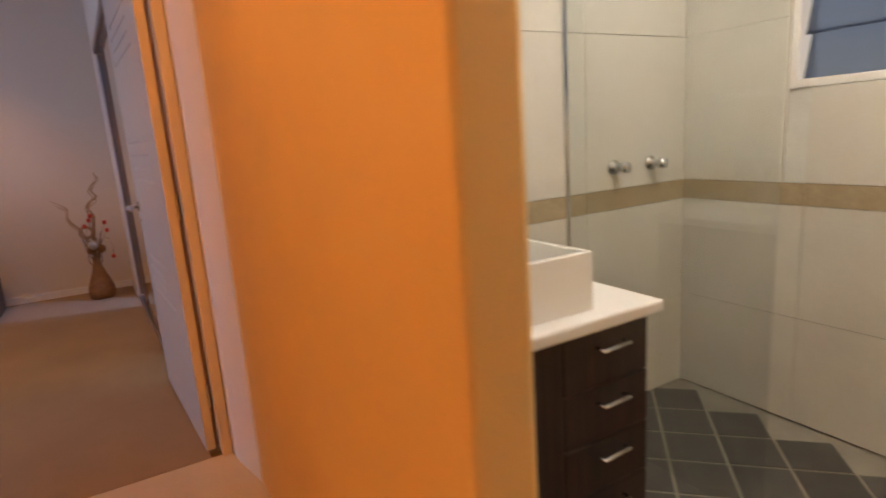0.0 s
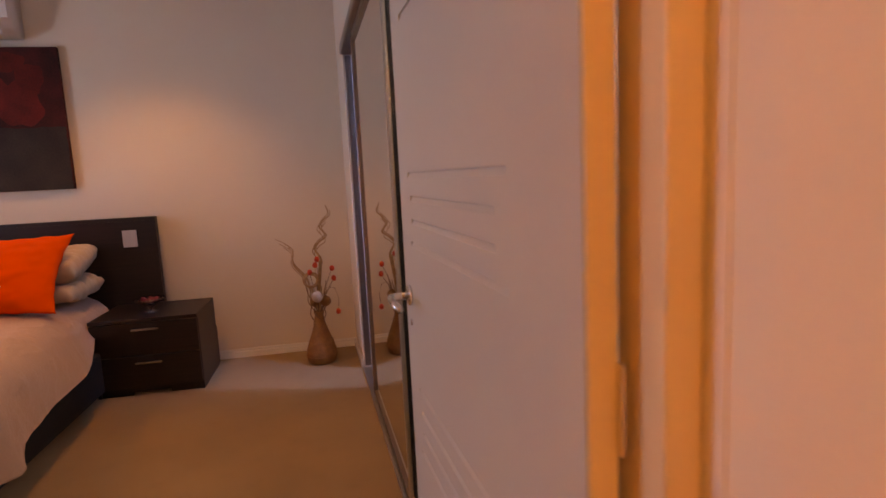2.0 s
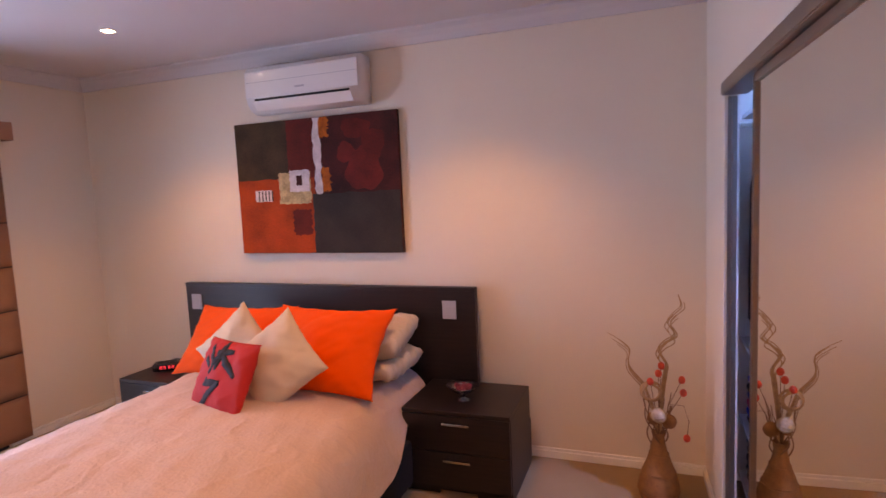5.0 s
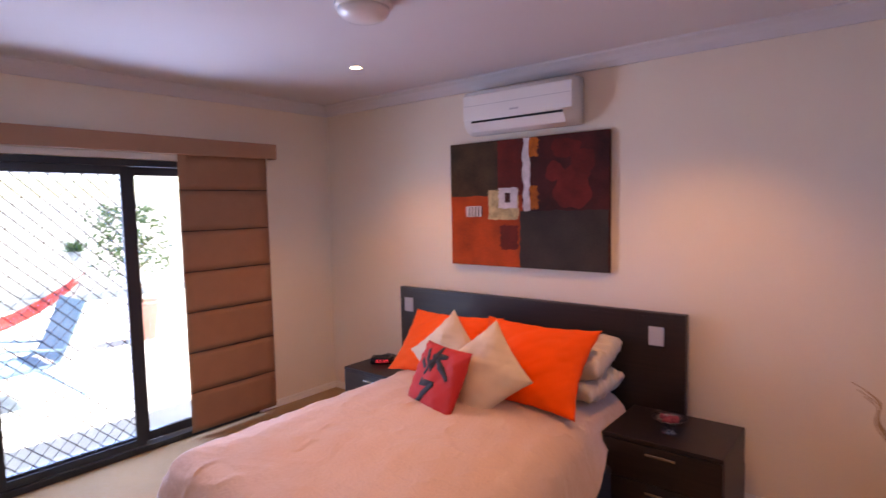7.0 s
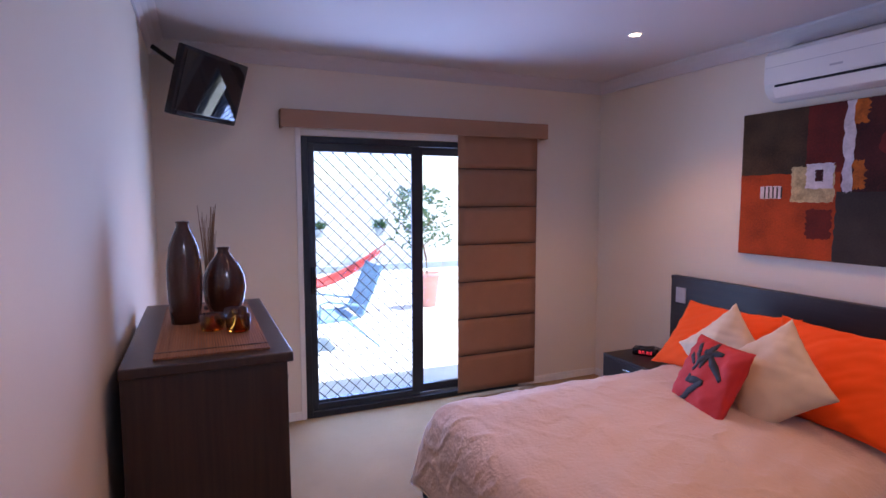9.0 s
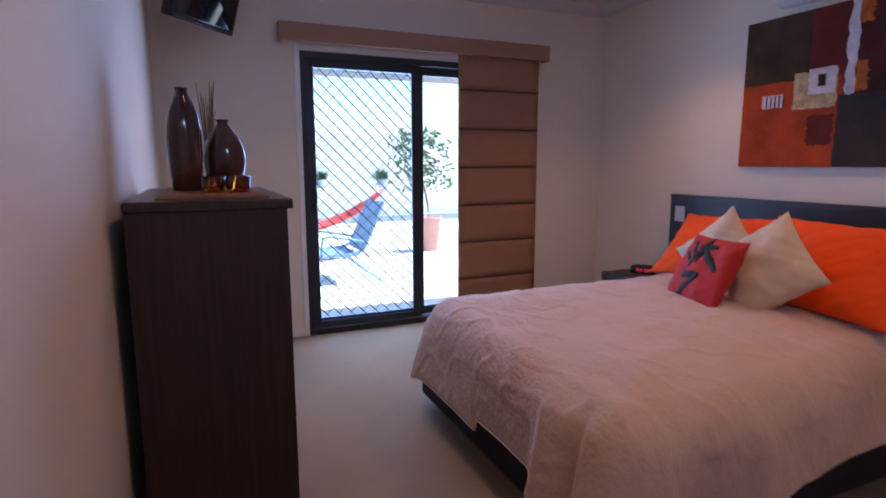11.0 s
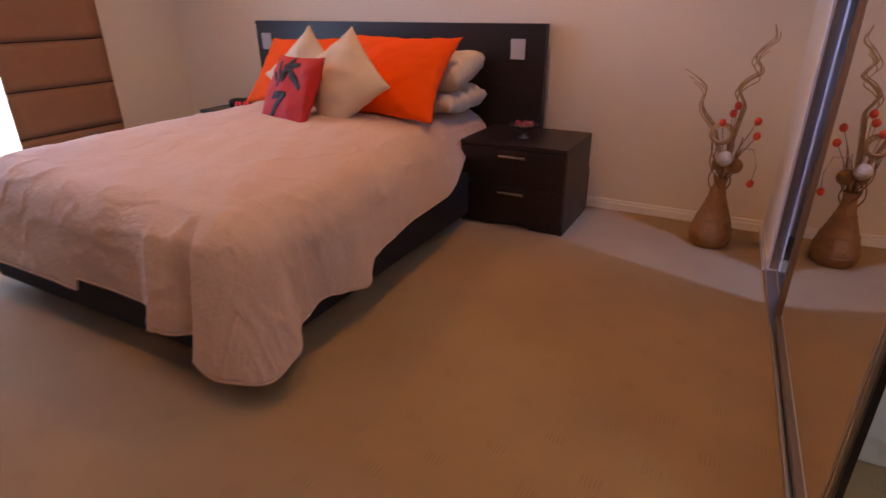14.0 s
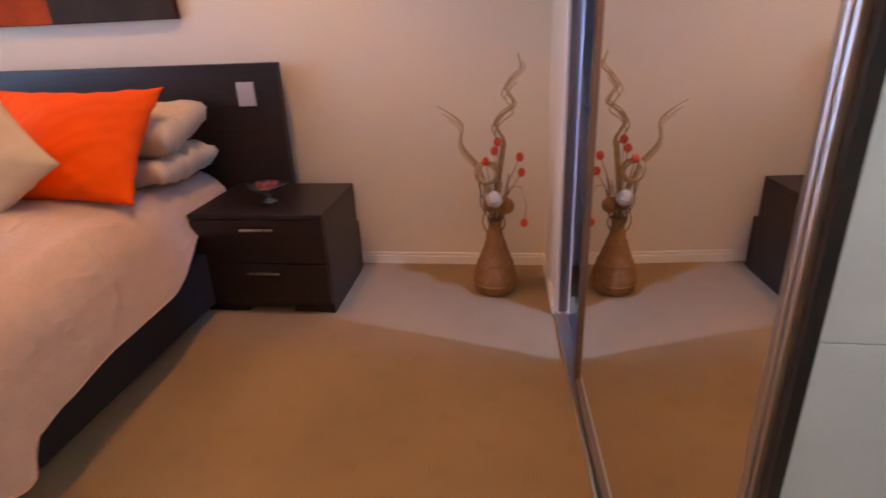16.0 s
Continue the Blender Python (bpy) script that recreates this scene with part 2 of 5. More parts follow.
# ---- mesh helpers ----
def box(bm, x0, x1, y0, y1, z0, z1, bevel=0.0, seg=2):
    r = bmesh.ops.create_cube(bm, size=1.0)
    vs = r["verts"]
    for v in vs:
        v.co = Vector((x0 if v.co.x < 0 else x1, y0 if v.co.y < 0 else y1, z0 if v.co.z < 0 else z1))
    if bevel > 0:
        es = list({e for v in vs for e in v.link_edges})
        bmesh.ops.bevel(bm, geom=es, offset=bevel, segments=seg, affect="EDGES", profile=0.5)
    return bm


def boxes(*specs, bevel=0.0):
    bm = bmesh.new()
    for s in specs:
        box(bm, *s, bevel=bevel)
    return bm


def link_mesh(name, bm, material, smooth=False):
    me = bpy.data.meshes.new(name)
    bmesh.ops.recalc_face_normals(bm, faces=bm.faces[:])
    bm.to_mesh(me)
    bm.free()
    for m in (material if isinstance(material, (list, tuple)) else [material]):
        me.materials.append(m)
    if smooth:
        for p in me.polygons:
            p.use_smooth = True
    return new(name, me)


def structure(name, bm, material, label, smooth=False, category=""):
    return tagged(link_mesh(name, bm, material, smooth), label, category or name.split("_")[0], kind="structure")


def thing(name, label, category, group="", place=(0, 0, 0), rz=0.0):
    ob = new(name)
    ob.empty_display_size = 0.1
    ob.matrix_world = pose(*place, 0, 0, rz)
    return tagged(ob, label, category, group)


def part(name, bm, material, parent, label="", smooth=False):
    """One mesh object under a thing, in the thing's own coordinates."""
    ob = link_mesh(name, bm, material, smooth)
    ob.parent = parent
    if label:
        ob["label"] = label
    return ob


def revolve(profile, seg=32):
    bm = bmesh.new()
    rings = []
    for r, z in profile:
        rings.append([bm.verts.new((r * math.cos(2 * math.pi * i / seg), r * math.sin(2 * math.pi * i / seg), z)) for i in range(seg)])
    for a, b in zip(rings, rings[1:]):
        for i in range(seg):
            bm.faces.new((a[i], a[(i + 1) % seg], b[(i + 1) % seg], b[i]))
    bm.faces.new(rings[0][::-1])
    bm.faces.new(rings[-1])
    return bm


def tube(bm, points, radius, seg=8, taper=1.0):
    """A round rod along points, its radius shrinking to radius * taper."""
    pts = [Vector(p) for p in points]
    rings = []
    for i, p in enumerate(pts):
        d = (pts[min(i + 1, len(pts) - 1)] - pts[max(i - 1, 0)]).normalized()
        side = d.orthogonal().normalized()
        other = d.cross(side)
        r = radius * (1 + (taper - 1) * i / max(len(pts) - 1, 1))
        rings.append([bm.verts.new(p + r * (math.cos(2 * math.pi * k / seg) * side + math.sin(2 * math.pi * k / seg) * other)) for k in range(seg)])
    for a, b in zip(rings, rings[1:]):
        best = min(range(seg), key=lambda s: (a[0].co - b[s].co).length)
        for k in range(seg):
            bm.faces.new((a[k], a[(k + 1) % seg], b[(k + 1 + best) % seg], b[(k + best) % seg]))
    bm.faces.new(rings[0][::-1])
    bm.faces.new(rings[-1])
    return bm


def ball(bm, centre, radius, u=12, v=8, squash=1.0):
    r = bmesh.ops.create_uvsphere(bm, u_segments=u, v_segments=v, radius=radius)
    for w in r["verts"]:
        w.co = Vector((w.co.x, w.co.y, w.co.z * squash)) + Vector(centre)
    return bm


def transform(bm, m):
    bmesh.ops.transform(bm, matrix=m, verts=bm.verts[:])
    return bm


# ---- structure: bedroom shell ----
H = 2.7
structure("floor", boxes((-0.0, 4.75, -3.70, 0.06, -0.08, 0.0)), M_CARPET, "tan wool carpet with small woven hatched squares")
structure("ceiling", boxes((-0.15, 6.35, -3.75, 0.18, H, H + 0.1)), M_CEIL, "white painted plasterboard ceiling")
structure("wall_north", boxes((-0.15, 6.35, 0.06, 0.18, -0.05, H)), M_WALL, "cream painted plaster wall behind the bed")
structure("wall_west", boxes((-0.15, 0, -3.75, -2.66, -0.05, H), (-0.15, 0, -0.80, 0.06, -0.05, H), (-0.15, 0, -2.66, -0.80, 2.13, H)), M_WALL, "cream painted wall with a wide sliding door opening")
structure("wall_south", boxes((0, 3.852, -3.75, -3.622, -0.05, H), (3.852, 3.926, -3.75, -3.65, -0.05, H), (3.852, 3.926, -3.65, -3.622, 2.162, H), (3.926, 4.834, -3.75, -3.65, 2.09, H), (4.834, 6.35, -3.75, -3.65, -0.05, H)), M_WALL, "cream painted wall with the bedroom doorway")
# the wardrobe wall stands a little out of square with the headboard wall
SKEW = pose(4.622, -0.5, 0, 0, 0, 2.5) @ pose(-4.63, 0.5, 0)
structure("wall_east", transform(boxes((4.63, 4.69, -0.5, 0.06, 0, H), (4.63, 4.75, -2.36, -0.5, 2.10, H), (4.63, 4.75, -3.65, -2.36, 2.40, H)), SKEW), M_WALL, "cream painted wall above the mirrored wardrobe")


def cornice(name, x0, x1, y0, y1, axis, inward):
    """A cove strip along one wall, 90 mm each way."""
    bm = bmesh.new()
    steps = [(0.0, -0.09), (0.012, -0.088), (0.03, -0.055), (0.055, -0.03), (0.088, -0.012), (0.09, 0.0), (0.0, 0.0)]
    ends = []
    for e in (0, 1):
        row = []
        for d, z in steps:
            if axis == "x":
                row.append(bm.verts.new((x1 if e else x0, y0 + inward * d, H + z)))
            else:
                row.append(bm.verts.new((x0 + inward * d, y1 if e else y0, H + z)))
        ends.append(row)
    n = len(steps)
    for i in range(n):
        bm.faces.new((ends[0][i], ends[0][(i + 1) % n], ends[1][(i + 1) % n], ends[1][i]))
    bm.faces.new(ends[0])
    bm.faces.new(ends[1][::-1])
    return structure(name, bm, M_CEIL, "white plaster cove cornice", category="cornice")


cornice("trim_cornice_north", 0.0, 4.63, 0.059, 0, "x", -1)
cornice("trim_cornice_south", 0.0, 3.852, -3.621, 0, "x", 1)
cornice("trim_cornice_west", 0.001, 0, -3.62, 0.06, "y", 1)
cornice("trim_cornice_east", 4.629, 0, -3.65, 0.058, "y", -1).data.transform(SKEW)


def skirting(name, x0, x1, y0, y1):
    bm = bmesh.new()
    box(bm, x0, x1, y0, y1, 0, 0.046, 0.002, 1)
    dx, dy = (0.004, 0) if x1 - x0 < y1 - y0 else (0, 0.004)
    box(bm, x0 + (dx if x0 > 2 else 0), x1 - (dx if x0 < 2 else 0), y0 + (dy if y0 > -2 else 0), y1 - (dy if y0 < -2 else 0), 0.047, 0.066, 0.003, 2)
    return structure(name, bm, M_SKIRT, "white painted timber skirting board", category="skirting")


skirting("baseboard_north", 0.014, 4.600, 0.045, 0.059)
skirting("baseboard_east", 4.615, 4.629, -0.49, 0.042).data.transform(SKEW)
skirting("baseboard_west_a", 0.001, 0.014, -3.63, -2.70)
skirting("baseboard_west_b", 0.001, 0.014, -0.78, 0.044)
skirting("baseboard_south", 0.014, 3.852, -3.621, -3.608)

# doorway frame in the south wall
structure("trim_door_frame", boxes((3.926, 3.958, -3.76, -3.64, 0, 2.05), (4.792, 4.832, -3.722, -3.632, 0, 2.05), (3.926, 4.832, -3.76, -3.64, 2.052, 2.087), bevel=0.003), M_JAMB, "cream timber door jamb, coloured with orange hall light", category="door frame")
structure("trim_architrave_in", boxes((3.854, 3.924, -3.638, -3.624, 0, 2.16), (3.926, 4.813, -3.638, -3.624, 2.09, 2.16), bevel=0.004), M_JAMB, "cream timber architrave, coloured with orange hall light", category="architrave")
structure("trim_architrave_hall", boxes((3.854, 3.924, -3.780, -3.762, 0, 2.16), (3.926, 4.813, -3.780, -3.762, 2.09, 2.16), bevel=0.004), M_JAMB, "cream timber architrave, coloured with orange hall light", category="architrave")

# added strip: closes the hinge gap so that it reads as dark shade
structure("trim_door_seal", boxes((4.7795, 4.791, -3.634, -3.612, 0.012, 2.045), bevel=0.001), M_VALANCE, "brown strip standing in for the shade of the hinge gap", category="door seal")

# hall
structure("floor_hall", boxes((3.4, 4.9, -7.6, -3.70, -0.08, -0.002)), M_HALLFLOOR, "cream hall floor tiles")
structure("ceiling_hall", boxes((3.4, 5.0, -7.6, -3.75, H, H + 0.1)), M_CEIL, "white painted hall ceiling")
def return_wall():
    bm = bmesh.new()
    plan = [(4.834, -3.724), (4.842, -3.80), (4.885, -4.00), (4.985, -4.00), (4.985, -3.724)]
    low = [bm.verts.new((x, y, 0)) for x, y in plan]
    high = [bm.verts.new((x, y, H)) for x, y in plan]
    for i in range(5):
        bm.faces.new((low[i], low[(i + 1) % 5], high[(i + 1) % 5], high[i]))
    bm.faces.new(low[::-1])
    bm.faces.new(high)
    return bm


structure("wall_hall_return", return_wall(), M_WALL, "cream painted return wall beside the bedroom door")
structure("wall_hall_east", boxes((4.886, 4.985, -5.50, -4.002, 0, H), (4.886, 4.985, -6.30, -5.50, 2.1, H), (4.886, 4.985, -7.6, -6.30, 0, H), bevel=0.012), M_ORANGE, "orange painted hall wall with rounded edges")
structure("wall_hall_west", boxes((3.3, 3.4, -7.6, -3.75, 0, H)), M_ORANGE, "orange painted hall wall")
structure("wall_hall_south", boxes((3.3, 7.0, -7.7, -7.6, 0, H)), M_ORANGE, "orange painted hall end wall")

# robe and ensuite shell behind the mirrored door
structure("floor_robe", boxes((4.75, 6.25, -3.65, 0.06, -0.08, -0.004)), M_CARPET, "tan carpet in the walk-in robe")
structure("wall_robe_east", boxes((6.25, 6.35, -3.65, 0.06, 0, H)), M_WALL, "pale painted robe wall")
structure("wall_ensuite", boxes((4.76, 6.25, -1.745, -1.65, 0, H)), M_GROUT, "grouted wall between robe and ensuite")


# ---- wardrobe: track, frame and mirrored door ----
def wardrobe_frame():
    t = thing("wardrobe_frame", "bronze aluminium sliding wardrobe track and frame", "wardrobe frame", place=(4.622, -0.5, 0), rz=2.5)
    part("head_track", boxes((-0.012, 0.09, -1.86, 0.0, 2.045, 2.098), (-0.016, -0.012, -1.86, 0.0, 2.05, 2.098), bevel=0.002), M_BRONZE, t)
    part("jamb", boxes((0.012, 0.050, -0.006, -0.001, 0.023, 2.04), (0.028, 0.034, -0.012, -0.006, 0.023, 2.04)), M_BRONZE, t)
    part("floor_track", boxes((-0.006, 0.10, -1.86, -0.0, 0.002, 0.010), (-0.006, 0.002, -1.86, 0, 0.010, 0.022), (0.044, 0.050, -1.86, 0, 0.010, 0.022), (0.09, 0.096, -1.86, 0, 0.010, 0.022)), M_ALU, t, "scuffed aluminium floor track")
    return t


wardrobe_frame()


def mirror_door():
    y0, y1, x = -2.22, -1.02, 4.660
    t = thing("mirror_door", "tall sliding mirror door with thin bronze frame", "mirror door", place=(x, y1, 0), rz=2.5)
    w = y1 - y0
    part("mirror", boxes((0.003, 0.008, -w + 0.028, -0.026, 0.055, 2.01)), M_MIRROR, t, "clear silvered mirror glass")
    part("stile", boxes((-0.006, 0.02, -0.025, 0.0, 0.024, 2.04), (-0.009, -0.006, -0.018, -0.008, 0.03, 2.035), bevel=0.002), M_BRONZE, t)
    part("stile", boxes((-0.006, 0.02, -w, -w + 0.027, 0.024, 2.04), (-0.010, -0.006, -w + 0.006, -w + 0.018, 0.03, 2.035), bevel=0.002), M_ALU, t)
    part("edge_seal", boxes((0.004, 0.018, -w - 0.014, -w - 0.001, 0.024, 2.04)), M_DARKPLASTIC, t, "black rubber brush seal")
    part("bottom_rail", boxes((-0.006, 0.02, -w + 0.027, -0.027, 0.024, 0.054)), M_BRONZE, t)
    part("top_rail", boxes((-0.006, 0.02, -w + 0.027, -0.027, 2.011, 2.04)), M_BRONZE, t)
    return t


mirror_door()


def rear_door():
    """The second sliding leaf, on the rear track, unseen behind the mirrored one; its edge cuts the robe light."""
    t = thing("rear_sliding_door", "unseen dark-backed sliding leaf behind the mirror door, bounding the robe light", "sliding door", place=(4.694, -0.875, 0), rz=2.5)
    part("panel", boxes((0.004, 0.016, -1.17, -0.026, 0.03, 2.035)), M_DOOR, t)
    part("stile", boxes((0.0, 0.02, -0.025, 0.0, 0.024, 2.04), bevel=0.002), M_BRONZE, t)
    part("stile", boxes((0.0, 0.02, -1.196, -1.171, 0.024, 2.04), bevel=0.002), M_BRONZE, t)
    return t


rear_door()


# ---- walk-in robe ----
def robe_shelves():
    t = thing("robe_shelving", "white melamine shelf unit inside the robe", "shelving", place=(4.755, -0.42, 0))
    part("side_panel", boxes((0.80, 0.818, 0, 0.40, 0, 2.1)), M_WHITE, t)
    for z in (0.08, 0.40, 0.83, 1.98):
        part("shelf", boxes((0.0, 0.799, 0.0, 0.40, z, z + 0.018)), M_WHITE, t)
    return t


robe_shelves()


def folded_cloth(name, label, material, place, sx, sy, n, each):
    t = thing(name, label, "clothes", "folded clothes on robe shelves", place)
    for i in range(n):
        bm = bmesh.new()
        box(bm, -sx / 2 + random.uniform(0, 0.01), sx / 2 - random.uniform(0, 0.01), -sy / 2, sy / 2, i * each, (i + 1) * each - 0.001, each * 0.42, 3)
        part("folded_layer", bm, material if not isinstance(material, list) else material[i % len(material)], t, smooth=True)
    return t


folded_cloth("folded_clothes", "stack of folded blue and pink clothes on a shelf", [M_DARKCLOTH, M_BLUE, M_PINK, M_BLUE, M_DARKCLOTH, M_BLUE], (4.92, -0.24, 0.418), 0.30, 0.28, 6, 0.042)
folded_cloth("folded_clothes", "stack of folded navy clothes on a shelf", M_DARKCLOTH, (5.32, -0.24, 0.418), 0.32, 0.28, 5, 0.05)
folded_cloth("folded_clothes", "stack of folded dark clothes on a low shelf", M_DARKCLOTH, (4.93, -0.24, 0.098), 0.32, 0.28, 5, 0.05)


def hanging_garment(x, material, label, seed):
    t = thing("hanging_garment", label, "clothes", "garments on the robe rail", (x, -0.22, 0.95))
    rnd = random.Random(seed)
    bm = bmesh.new()
    cols, rws = 24, 10
    rings = []
    for r in range(rws + 1):
        z = r / rws * 0.86
        ring = []
        for c in range(cols):
            a = 2 * math.pi * c / cols
            k = 1.0 if r < rws - 1 else 0.55
            ring.append(bm.verts.new((0.024 * math.cos(a) * k + 0.006 * math.sin(3 * a + seed), 0.19 * math.sin(a) * (k - 0.012 * r) + 0.004 * math.sin(9 * a + r), z)))
        rings.append(ring)
    for a, b in zip(rings, rings[1:]):
        for c in range(cols):
            bm.faces.new((a[c], a[(c + 1) % cols], b[(c + 1) % cols], b[c]))
    bm.faces.new(rings[-1])
    bm.faces.new(rings[0][::-1])
    part("garment", bm, material, t, "", True)
    bm = bmesh.new()
    tube(bm, [(0, 0, 0.86), (0, 0, 0.95), (0, 0.015, 0.985), (0, 0.0, 1.0), (0, -0.012, 0.985)], 0.0025, 6)
    part("hook", bm, M_CHROME, t)


for _k in range(9):
    hanging_garment(4.80 + 0.065 * _k, (M_DARKCLOTH, M_BASE, M_DARKCLOTH, M_BLUE)[_k % 4], "dark garment hanging in the walk-in robe", _k)


def robe_rail():
    t = thing("clothes_rail", "steel clothes rail inside the robe", "rail", place=(4.70, -0.22, 1.935))
    bm = bmesh.new()
    tube(bm, [(0, 0, 0), (0.85, 0, 0)], 0.0125, 12)
    part("rod", bm, M_CHROME, t, "", True)


robe_rail()


# ---- bedroom door, open ----
def bedroom_door():
    L, T = 0.936, 0.036
    t = thing("door_1", "white panel door with routed horizontal grooves, open", "door", place=(4.741, -3.660, 0), rz=94.2)
    t["kind"] = "structure"
    # leaf runs along local x, with its room face at local +y
    part("leaf", boxes((0, L, -T, -0.0045, 0.012, 2.04), bevel=0.002), M_DOOR, t)
    part("hinge_edge", boxes((-0.005, -0.001, -T + 0.001, -0.001, 0.013, 2.039), bevel=0.001), M_JAMB, t, "cream door edge, coloured with orange hall light")
    # room face: a skin with routed slots, each with a sloping lower lip
    bm = bmesh.new()
    slots = []
    for zc in (1.72, 1.19, 0.65):
        for i, dz in enumerate((-0.083, -0.0275, 0.0275, 0.083)):
            slots.append((zc + dz, L - 0.10 - (0.0 if i in (0, 3) else 0.02), 0.20 if i in (0, 3) else 0.25))
    slots.sort()
    z = 0.012
    for zs, x1, x0 in slots:
        a, b = zs - 0.0075, zs + 0.0075
        box(bm, 0.001, L - 0.001, -0.0044, 0, z, a)
        box(bm, 0.001, x0, -0.0044, 0, a, b)
        box(bm, x1, L - 0.001, -0.0044, 0, a, b)
        tri_a = [bm.verts.new((x0, y, zz)) for y, zz in ((0, a), (-0.0044, a), (-0.0044, b - 0.003))]
        tri_b = [bm.verts.new((x1, y, zz)) for y, zz in ((0, a), (-0.0044, a), (-0.0044, b - 0.003))]
        bm.faces.new((tri_a[0], tri_b[0], tri_b[2], tri_a[2]))
        z = b
    box(bm, 0.001, L - 0.001, -0.0044, 0, z, 2.04)
    part("routed_face", bm, M_DOOR, t)
    for side in (1, -1):
        y = 0 if side > 0 else -T
        bm = revolve([(0.026, 0), (0.026, 0.006), (0.022, 0.009)], 24)
        transform(bm, pose(L - 0.06, y, 0.97, -90 * side))
        h = part("handle_rose", bm, M_CHROME, t, "chrome handle rose", True)
        bm = bmesh.new()
        tube(bm, [(L - 0.06, y + side * 0.008, 0.97), (L - 0.06, y + side * 0.04, 0.97), (L - 0.065, y + side * 0.052, 0.97), (L - 0.085, y + side * 0.056, 0.97), (L - 0.13, y + side * 0.056, 0.968), (L - 0.175, y + side * 0.05, 0.962)], 0.0095, 10)
        part("lever", bm, M_CHROME, t, "chrome lever handle", True)
        bm = revolve([(0.008, 0), (0.008, 0.003)], 16)
        transform(bm, pose(L - 0.06, y, 0.90, -90 * side))
        part("keyhole_cover", bm, M_CHROME, t, "", True)
    for z in (0.25, 1.02, 1.80):
        bm = bmesh.new()
        tube(bm, [(-0.010, -T, z - 0.05), (-0.010, -T, z + 0.05)], 0.005, 10)
        part("hinge", bm, M_CHROME, t)
    return t


bedroom_door()


# ---- sliding glass door, screen, blind, valance ----
def sliding_door():
    t = thing("door_2", "black aluminium sliding glass door with security screen", "sliding door", place=(0, -2.66, 0))
    t["kind"] = "structure"
    # local y runs from 0 to 1.86 along the wall
    part("outer_frame", boxes((-0.12, 0.012, 0.0, 0.045, 0, 2.128), (-0.12, 0.012, 1.815, 1.86, 0, 2.128), (-0.12, 0.012, 0.045, 1.815, 2.08, 2.128), (-0.12, 0.014, 0.045, 1.815, 0.0, 0.045), bevel=0.003), M_BLACKFRAME, t)
    for y0, x in ((0.05, -0.06), (0.93, -0.09)):
        s = part("glass_sash", boxes((x, x + 0.028, y0, y0 + 0.05, 0.05, 2.0815), (x, x + 0.028, y0 + 0.835, y0 + 0.885, 0.05, 2.0815), (x, x + 0.028, y0 + 0.05, y0 + 0.835, 2.02, 2.0815), (x, x + 0.028, y0 + 0.05, y0 + 0.835, 0.05, 0.12), bevel=0.002), M_BLACKFRAME, t)
        g = part("pane", boxes((x + 0.011, x + 0.016, y0 + 0.05, y0 + 0.835, 0.12, 2.02)), M_PANE, s)
        g.visible_shadow = False
    x = -0.026
    s = part("screen_frame", boxes((x, x + 0.02, 0.048, 0.092, 0.05, 2.0815), (x, x + 0.02, 0.862, 0.93, 0.05, 2.0815), (x, x + 0.02, 0.092, 0.862, 2.02, 2.0815), (x, x + 0.02, 0.092, 0.862, 0.05, 0.10), bevel=0.002), M_BLACKFRAME, t)
    # diamond grille of flat bars
    y0, y1, z0, z1, step = 0.092, 0.862, 0.10, 2.02, 0.098
    bm = bmesh.new()
    for sign in (1, -1):
        k = -40
        while k < 60:
            c = k * step
            pts = []
            for yy in (y0, y1):
                zz = z0 + (yy - y0) * 1.0 * sign + c
                pts.append((yy, zz))
            (ya, za), (yb, zb) = pts
            # clip to the frame
            def at_z(z):
                return ya + (z - za) / (zb - za) * (yb - ya)
            lo, hi = (ya, za), (yb, zb)
            ends = []
            for (yy, zz) in (lo, hi):
                if zz < z0:
                    ends.append((at_z(z0), z0))
                elif zz > z1:
                    ends.append((at_z(z1), z1))
                else:
                    ends.append((yy, zz))
            if max(za, zb) > z0 and min(za, zb) < z1 and (ends[0] != ends[1]):
                (ya, za), (yb, zb) = ends
                if math.hypot(yb - ya, zb - za) > 0.02:
                    d = Vector((0, yb - ya, zb - za)).normalized()
                    nrm = Vector((0, -d.z, d.y)) * (0.0036 if sign < 0 else 0.0018)
                    xa, xb = (x + 0.006, x + 0.010) if sign > 0 else (x + 0.0105, x + 0.0145)
                    q = [bm.verts.new(Vector((xx, yy, zz)) + s_ * nrm) for xx in (xa, xb) for yy, zz in ((ya, za), (yb, zb)) for s_ in (1, -1)]
                    for f in ((0, 1, 3, 2), (4, 6, 7, 5), (0, 2, 6, 4), (1, 5, 7, 3), (0, 4, 5, 1), (2, 3, 7, 6)):
                        bm.faces.new([q[i] for i in f])
            k += 1
    part("diamond_grille", bm, M_BLACKFRAME, s)
    bm = bmesh.new()
    box(bm, x + 0.021, x + 0.030, 0.052, 0.088, 0.96, 1.16, 0.003)
    tube(bm, [(x + 0.03, 0.070, 1.00), (x + 0.06, 0.075, 1.01), (x + 0.068, 0.08, 1.04), (x + 0.068, 0.08, 1.10), (x + 0.06, 0.075, 1.13), (x + 0.03, 0.070, 1.14)], 0.007, 8)
    part("handle", bm, M_DARKPLASTIC, s, "black plastic pull handle")
    return t


sliding_door()
structure("trim_door_reveal", boxes((-0.11, 0.016, -2.70, -2.663, 0, 2.19), (0.001, 0.014, -2.66, -0.80, 2.132, 2.175), bevel=0.002), M_WHITE, "white painted reveal trim of the sliding door", category="trim")


